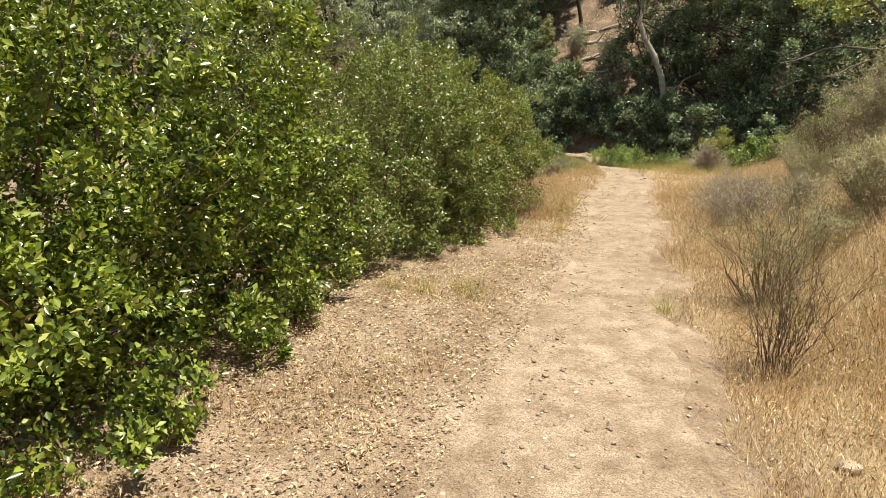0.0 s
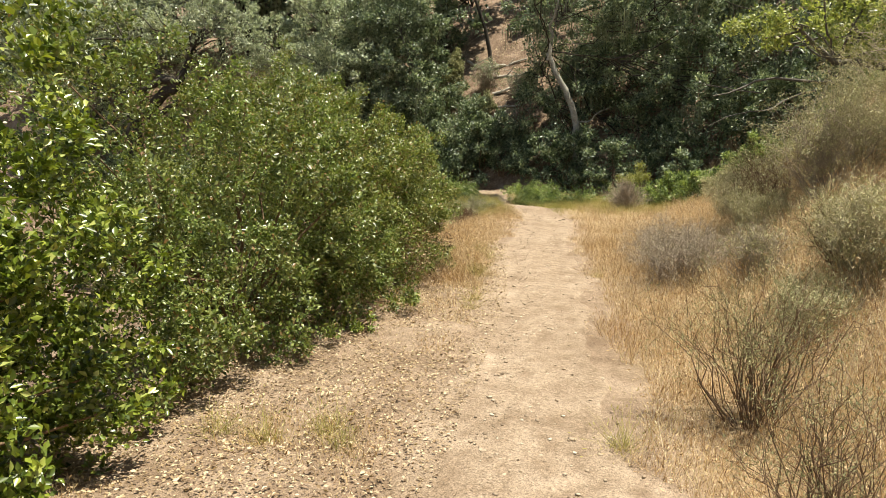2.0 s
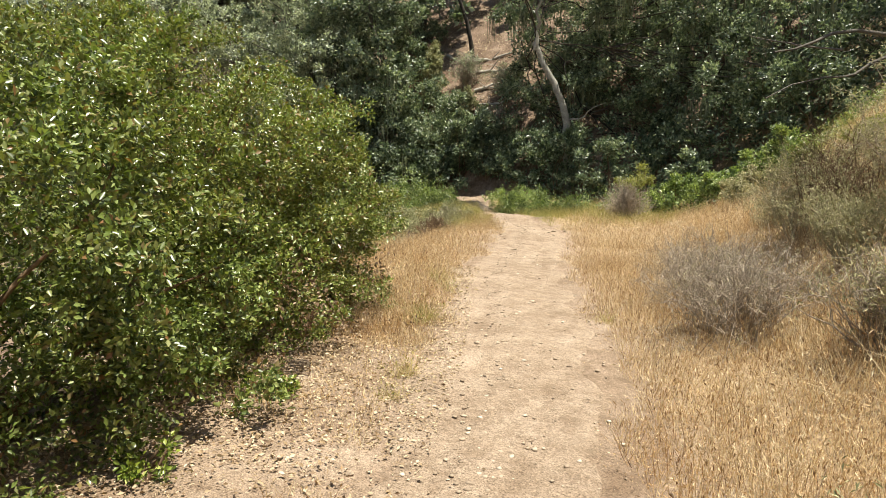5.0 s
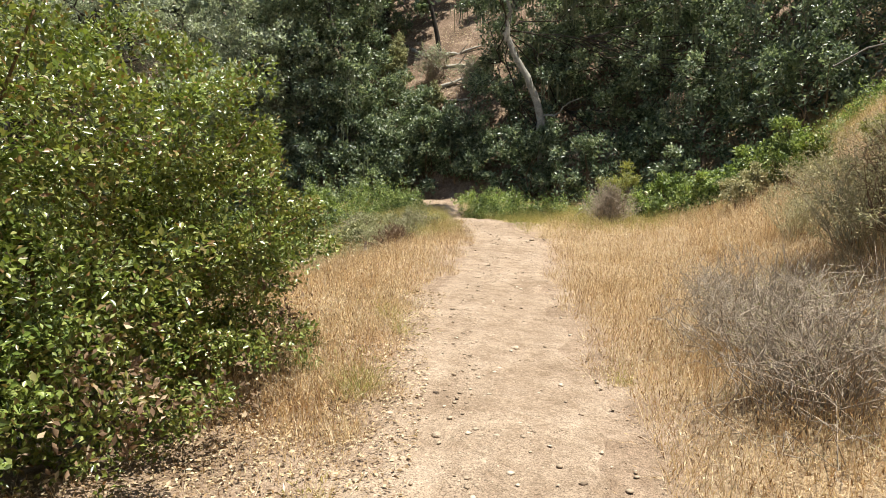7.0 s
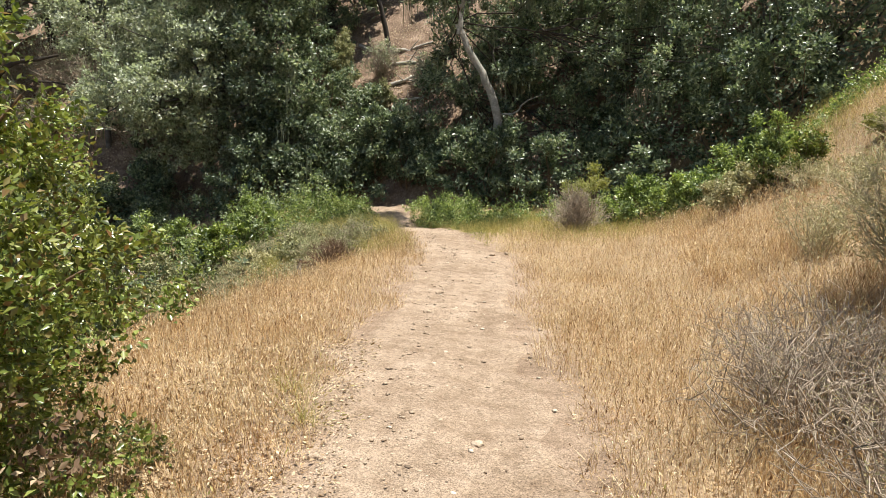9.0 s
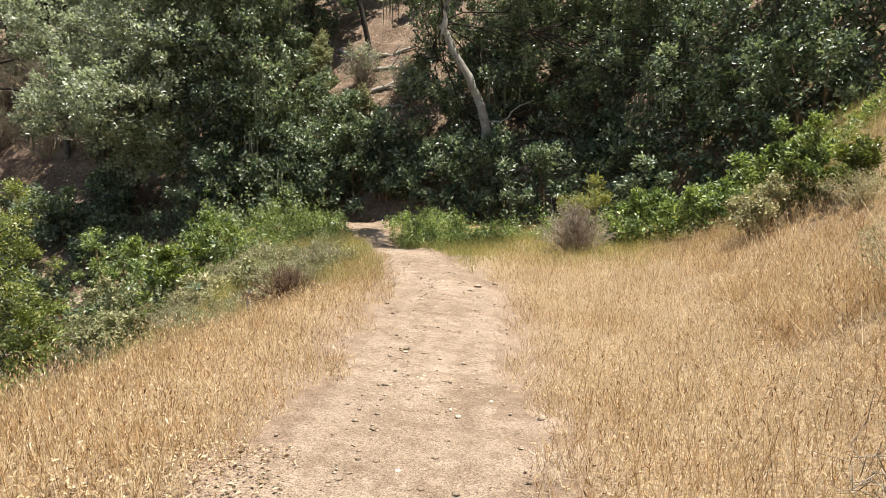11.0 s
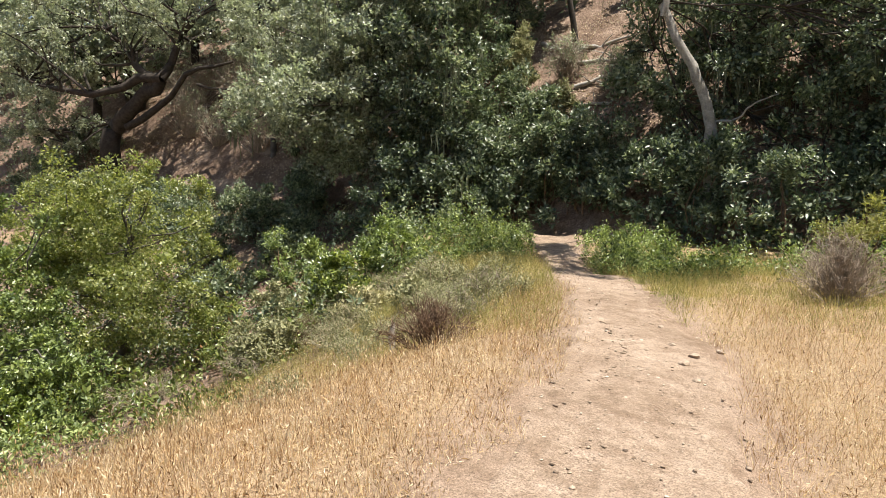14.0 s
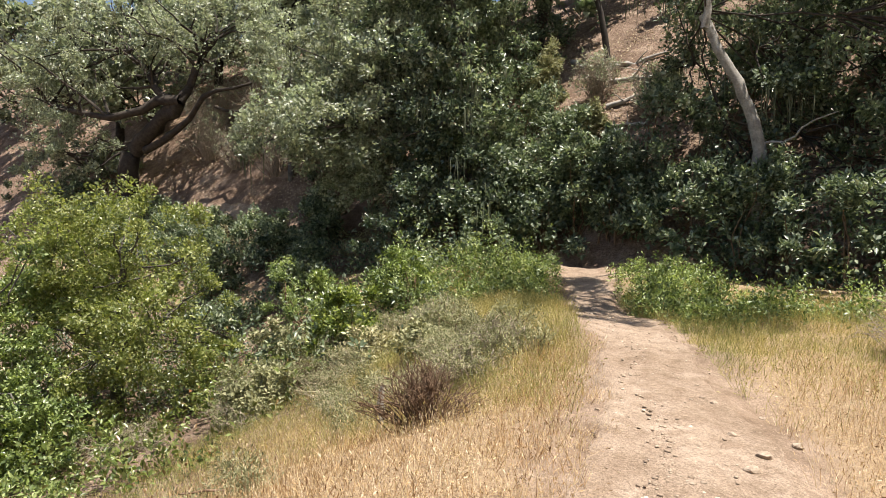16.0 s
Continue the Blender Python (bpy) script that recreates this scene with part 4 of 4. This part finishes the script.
for x, y, r, h in ((-1.7, 27.6, 1.1, 1.7), (-3.0, 28.9, 1.2, 1.9), (-5.4, 28.4, 1.0, 1.7), (1.2, 26.3, 1.5, 1.7), (3.8, 25.5, 1.6, 1.7), (-8.8, 27.4, 1.3, 1.5), (6.4, 24.4, 1.6, 1.9), (0.0, 26.9, 1.1, 1.8), (2.6, 26.6, 1.3, 2.2), (5.2, 25.6, 1.4, 2.4), (8.8, 23.6, 1.6, 2.2), (-7.2, 27.6, 1.1, 1.4), (-13.2, 29.4, 1.2, 1.0), (-6.2, 30.2, 1.2, 1.6), (11.0, 22.6, 1.8, 2.4), (-0.8, 29.6, 1.4, 2.0), (-5.3, 28.9, 0.9, 2.0), (-4.5, 28.3, 0.8, 1.9), (-5.3, 27.9, 0.8, 1.8), (-3.7, 28.1, 0.7, 1.7), (-6.2, 27.6, 0.9, 1.3), (-0.8, 26.9, 0.9, 1.9), (-4.7, 28.5, 0.8, 1.4), (-4.1, 28.5, 0.8, 1.5), (-3.4, 28.3, 0.8, 1.5), (-3.0, 28.1, 0.8, 1.2), (-5.4, 28.5, 0.8, 1.2), (-1.2, 31.2, 1.2, 2.4), (0.6, 31.0, 1.4, 2.6), (2.4, 30.6, 1.5, 2.8), (4.4, 30.0, 1.5, 2.8), (6.4, 29.4, 1.6, 2.8), (-0.6, 33.0, 1.3, 2.6), (1.4, 33.0, 1.5, 2.8), (3.4, 32.4, 1.5, 2.8), (5.6, 31.8, 1.6, 2.8), (8.6, 28.8, 1.7, 2.8), (-0.2, 35.2, 1.5, 2.8), (2.2, 35.2, 1.6, 3.0), (-7.6, 31.6, 1.2, 2.2), (-8.2, 33.6, 1.3, 2.2), (-8.4, 35.4, 1.5, 2.6), (-14.0, 30.6, 1.2, 1.4), (-25.6, 30.8, 1.4, 1.6), (-27.5, 30.6, 1.5, 1.8), (-29.5, 30.0, 1.6, 2.0), (-24.4, 29.0, 1.0, 0.8), (-26.5, 29.0, 1.2, 1.2), (-13.6, 27.6, 1.1, 0.9), (-12.2, 28.2, 1.0, 1.0), (-15.2, 28.6, 1.1, 0.8), (-11.4, 26.4, 0.9, 0.8), (-14.6, 26.2, 1.1, 0.9), (-12.8, 25.0, 1.0, 0.8), (-16.6, 27.4, 1.1, 0.8), (-17.6, 28.6, 1.1, 0.8), (-19.2, 28.8, 1.1, 0.8), (-20.8, 29.0, 1.1, 0.9), (-22.4, 28.6, 1.2, 1.0), (-18.4, 27.0, 1.2, 0.9), (-20.4, 27.2, 1.2, 1.0)):
    z = float(height(x, y))
    bush("understorey_bush", "dark leafy bush in the shade of the oaks", (x, y), [(x, y, z + h * 0.5, r, r * 0.8, h * 0.7), (x + 0.2, y + 0.2, z + h * 0.95, r * 0.6, r * 0.6, h * 0.45)], M_OAK, 480, 6, 0.115, 0.28, 5, group="understorey bushes", clump=0.32, low=-0.8)

tree("oak_tree", "thin dark leaning oak on the bare hillside", [(-5.3, 33.6, 5.2), (-5.6, 33.5, 7.2), (-6.3, 33.4, 9.2)], [(-6.6, 33.4, 9.8, 1.6, 1.2, 0.9)], M_OAK, 450, 8, 0.12, 0.3, bark=M_DARKBARK, girth=0.11, moss=8, group="oaks across the path")

# ---- fallen branches on the open hillside ----
def fallen(x0, y0, x1, y1, r, forks):
    root = tagged(new("fallen_branch"), "bleached fallen oak branch on the bare hillside", "branch", "fallen branches")
    z0 = float(height(x0, y0))
    root.location = (x0, y0, z0)
    line = crooked((0, 0, r), (x1 - x0, y1 - y0, float(height(x1, y1)) - z0 + r), 8, 0.25)
    strands("bough", [tube(line, np.linspace(r, r * 0.35, 8), 7)], M_DEADWOOD, root)
    strands("twig", [tube(crooked(line[k], line[k] + rng.normal(size=3) * [0.5, 0.2, 0.1] + [0, -0.1, 0.3], 5, 0.3), np.linspace(r * 0.4, 0.01, 5), 5) for k in range(2, 2 + forks)], M_DEADWOOD, root)


for args in ((-5.0, 32.6, -3.2, 32.8, 0.09, 3), (-4.8, 31.6, -3.4, 31.9, 0.08, 2), (-5.6, 33.2, -3.6, 33.6, 0.1, 3), (-3.6, 30.9, -4.6, 31.0, 0.05, 2), (-6.6, 34.0, -5.0, 33.4, 0.08, 2)):
    fallen(*args)

def hill_litter(label, x0, x1, y0, y1, n):
    p = scatter(n, x0, x1, y0, y1, lambda x, y: 0.25 + 0.75 * smooth(0.3, 0.7, vnoise(x * 1.1, y * 1.1, 44)))
    n = len(p)
    a = rng.random(n) * 2 * math.pi
    way = np.column_stack([np.cos(a), np.sin(a), np.sin(a) * 1.1 + rng.normal(size=n) * 0.3])
    L = 0.035 + 0.06 * rng.random(n) ** 2
    v, f = leaf_arrays(np.column_stack([p, height(p[:, 0], p[:, 1]) + 0.03]), unit(way), unit(rng.normal(size=(n, 3)) * 0.5 + [0, -0.7, 0.7]), L, L * np.where(rng.random(n) < 0.35, 0.2, 0.6))
    tagged(new("leaf_litter", mesh_of("leaf_litter", v, f, M_LITTER)), label, "leaf litter", kind="stuff")


hill_litter("fallen oak leaves on the bare hillside between the trees", -10, 0, 29.5, 38, 26000)
hill_litter("fallen oak leaves on the far bank", -27, -13, 30, 36, 26000)
for x, y, r, h in ((-6.5, 31.3, 0.5, 1.6), (-6.9, 32.2, 0.6, 1.5), (-3.1, 31.4, 0.4, 0.8), (-4.9, 30.5, 0.5, 0.8)):
    z = float(height(x, y))
    bush("hillside_bush", "sunlit olive bush among the oaks on the bare hillside", (x, y), [(x, y, z + h * 0.5, r, r * 0.8, h * 0.6), (x + 0.1, y, z + h * 0.95, r * 0.6, r * 0.5, h * 0.35)], M_BROW, 420, 8, 0.085, 0.24, 7, group="olive bushes on the hillside", clump=0.2)

# ---- grasses ----
grass("bank_grass", "sparse tall straw-coloured grass and dead stalks on the bank", scatter(125000, 2.6, 8.0, 3.0, 20.5, lambda x, y: (x > path_right(y) + 0.8) * (0.25 + 0.75 * smooth(0.35, 0.7, vnoise(x * 1.3, y * 1.3, 34)))), 0.3, 0.0055, M_DRY, 0.5)
grass("green_grass", "yellow-green grass on the slope's rounded brow", scatter(60000, -6.5, -1.5, 17.6, 23.6, lambda x, y: (x < path_left(y) - 0.25) * smooth(3.6, 2.0, path_left(y) - x) * (0.35 + 0.65 * smooth(0.3, 0.65, vnoise(x * 1.5, y * 1.5, 35)))), 0.26, 0.005, M_GREENGRASS, 0.5)
near = lambda x, y: np.clip(1.15 - 0.05 * y, 0.3, 1)
grass("dry_grass", "straw-coloured dry grass on the uphill side", scatter(640000, 0.2, 8.0, 0.5, 20.5, lambda x, y: (x > path_right(y) - 0.12 + 0.4 * vnoise(x * 3, y * 3, 31)) * near(x, y) * np.exp(-np.clip(x - path_right(y) - 1.8, 0, 9) * 0.4)), 0.14, 0.0034, M_DRY, heads=0.45)
grass("dry_grass", "straw-coloured dry grass between path and gully", scatter(480000, -7.0, 0.3, 9.0, 20.0, lambda x, y: (x < path_left(y) + 0.22 - 0.45 * vnoise(x * 3, y * 3, 32)) * near(x, y) * np.exp(-np.clip(path_left(y) - x - 2.6, 0, 9) * 0.5)), 0.14, 0.0034, M_DRY, heads=0.45)
grass("dry_grass", "sparse dry grass in leaf litter by the bushes", scatter(34000, -1.0, 1.2, 1.0, 9.5, lambda x, y: (x < path_left(y) - 0.05) * smooth(0.35, 0.75, vnoise(x * 2, y * 2, 33))), 0.1, 0.0035, M_DRY)
grass("green_grass", "yellow-green grass near the wood's edge", scatter(190000, -7.5, 7.0, 17.0, 25.5, lambda x, y: ((x < path_left(y) - 0.1) | (x > path_right(y) + 0.1)) * smooth(18.0, 21.5, y + np.where(x < 0, 1.8, 0)) * 0.9), 0.2, 0.0045, M_GREENGRASS)
grass("tall_grass", "upright dry grass stalks with pale seed heads beside the path", scatter(110000, 0.6, 6.0, 0.5, 20.0, lambda x, y: (x > path_right(y) + 0.05 + 0.35 * vnoise(x * 3, y * 3, 31)) * smooth(0.3, 0.62, vnoise(x * 1.8, y * 1.8, 36)) * near(x, y) * np.exp(-np.clip(x - path_right(y) - 2.0, 0, 9) * 0.5)), 0.3, 0.003, M_DRY, 0.22, heads=0.9, fallen_share=0.06)
grass("tall_grass", "upright dry grass stalks with pale seed heads above the gully", scatter(80000, -6.0, 0.2, 9.2, 19.5, lambda x, y: (x < path_left(y) - 0.02 - 0.35 * vnoise(x * 3, y * 3, 32)) * smooth(0.3, 0.62, vnoise(x * 1.8, y * 1.8, 37)) * near(x, y) * np.exp(-np.clip(path_left(y) - x - 2.4, 0, 9) * 0.6)), 0.27, 0.003, M_DRY, 0.22, heads=0.9, fallen_share=0.06)
for x, y, h in ((0.31, 4.62, 0.13), (0.45, 4.5, 0.08), (0.02, 4.45, 0.1), (-0.27, 4.45, 0.09), (-0.06, 9.56, 0.16), (0.22, 8.31, 0.13), (0.29, 7.85, 0.08), (-0.06, 9.73, 0.1), (-0.2, 10.86, 0.13), (1.44, 10.29, 0.07), (1.89, 5.16, 0.13), (-0.4, 11.2, 0.12)):
    q = np.column_stack([rng.normal(x, 0.04, 160), rng.normal(y, 0.04, 160)])
    tagged(grass("grass_tuft", "small yellow-green grass tuft beside the path", q, h * 1.6, 0.003, M_GREENGRASS, 0.7), category="grass tuft", group="grass tufts")["kind"] = "thing"

# ---- litter and stones ----
def litter():
    p = scatter(110000, -1.2, 1.5, 0.5, 12.5, lambda x, y: (x < path_left(y) + 0.25) * (x > -1.0) * np.clip(1.25 - 1.2 * (x - path_left(y) + 0.35), 0.06, 1) * smooth(0.1, 0.5, vnoise(x * 1.7, y * 1.7, 41) + 0.2))
    n = len(p)
    a = rng.random(n) * 2 * math.pi
    way = np.column_stack([np.cos(a), np.sin(a), rng.normal(size=n) * 0.2])
    L = 0.009 + 0.027 * rng.random(n) ** 1.7
    v, f = leaf_arrays(np.column_stack([p, height(p[:, 0], p[:, 1]) + 0.01 + 0.022 * rng.random(n)]), unit(way), unit(rng.normal(size=(n, 3)) * 0.5 + [0, 0, 1.0]), L, L * np.where(rng.random(n) < 0.4, 0.15, 0.5))
    tagged(new("leaf_litter", mesh_of("leaf_litter", v, f, M_LITTER)), "dead brown and pale leaves scattered beside the path", "leaf litter", kind="stuff")


def path_litter():
    p = scatter(26000, -5.0, 3.0, 0.5, 26.0, lambda x, y: (x > path_left(y)) * (x < path_right(y)) * (0.1 + 0.9 * smooth(0.5, 0.8, vnoise(x * 2.2, y * 1.4, 43))) * 0.5)
    n = len(p)
    a = rng.random(n) * 2 * math.pi
    way = np.column_stack([np.cos(a), np.sin(a), rng.normal(size=n) * 0.25])
    L = 0.008 + 0.022 * rng.random(n) ** 2
    v, f = leaf_arrays(np.column_stack([p, height(p[:, 0], p[:, 1]) + 0.014 + 0.008 * rng.random(n)]), unit(way), unit(rng.normal(size=(n, 3)) * 0.4 + [0, 0, 1.0]), L, L * np.where(rng.random(n) < 0.5, 0.18, 0.5))
    tagged(new("leaf_litter", mesh_of("leaf_litter", v, f, M_CRUMB)), "dark crumbs of dead leaf and twig on the dirt path", "leaf litter", kind="stuff")


def stones(n, lo, hi):
    bm = bmesh.new()
    bmesh.ops.create_icosphere(bm, subdivisions=1, radius=1)
    co = np.array([v.co[:] for v in bm.verts])
    fc = np.array([[v.index for v in f.verts] for f in bm.faces])
    bm.free()
    y = rng.uniform(0.5, 24, n)
    s = np.clip(np.where(rng.random(n) < 0.55, rng.normal(0.42, 0.1, n), rng.normal(0.55, 0.32, n)), 0.02, 1.0)
    x = path_left(y) + (path_right(y) - path_left(y)) * s
    r = lo + (hi - lo) * rng.random(n) ** 7
    c = np.column_stack([x, y, height(x, y) + 0.008 + r * 0.12])
    shape = 1 + 0.25 * rng.normal(size=(n, len(co), 1))
    v = c[:, None] + co[None] * shape * (r[:, None] * np.column_stack([1 + 0.4 * rng.random(n), 1 + 0.3 * rng.random(n), np.full(n, 0.38)]))[:, None]
    f = fc[None] + (np.arange(n) * len(co))[:, None, None]
    tagged(new("gravel", mesh_of("gravel", v.reshape(-1, 3), f.reshape(-1, 3), M_GRIT)), "small brown stones and grit on the dirt path", "gravel", kind="stuff")


litter()
path_litter()
stones(9000, 0.002, 0.016)


def stone(x, y, r):
    bm = bmesh.new()
    bmesh.ops.create_icosphere(bm, subdivisions=2, radius=r)
    for v in bm.verts:
        v.co *= 1 + 0.45 * (noise.noise(v.co / r * 1.1 + Vector((x * 9, y * 9, 0))))
        v.co.z *= 0.55
    me = bpy.data.meshes.new("stone")
    bm.to_mesh(me)
    bm.free()
    me.materials.append(M_STONE)
    ob = tagged(new("stone", me), "small pale stone lying on the dirt path", "stone", "stones on the path")
    ob.location, ob.rotation_euler = (x, y, float(height(x, y)) + r * 0.25), (0, 0, x * 7)


for x, y, r in ((0.17, 17.51, 0.05), (0.12, 17.21, 0.045), (-0.24, 18.49, 0.035), (-0.05, 17.79, 0.03), (0.35, 17.9, 0.04), (-0.16, 16.78, 0.03), (2.91, 2.86, 0.05), (1.155, 4.8, 0.022), (0.69, 10.87, 0.03), (-0.02, 10.54, 0.028), (0.31, 14.08, 0.025), (0.4, 15.68, 0.03), (0.35, 15.9, 0.02), (0.95, 13.2, 0.025), (0.25, 16.8, 0.03), (0.5, 9.2, 0.025), (0.45, 6.9, 0.02), (0.9, 7.6, 0.02), (-0.2, 17.4, 0.03), (0.65, 5.2, 0.025), (0.1, 18.6, 0.03)):
    stone(x, y, r)
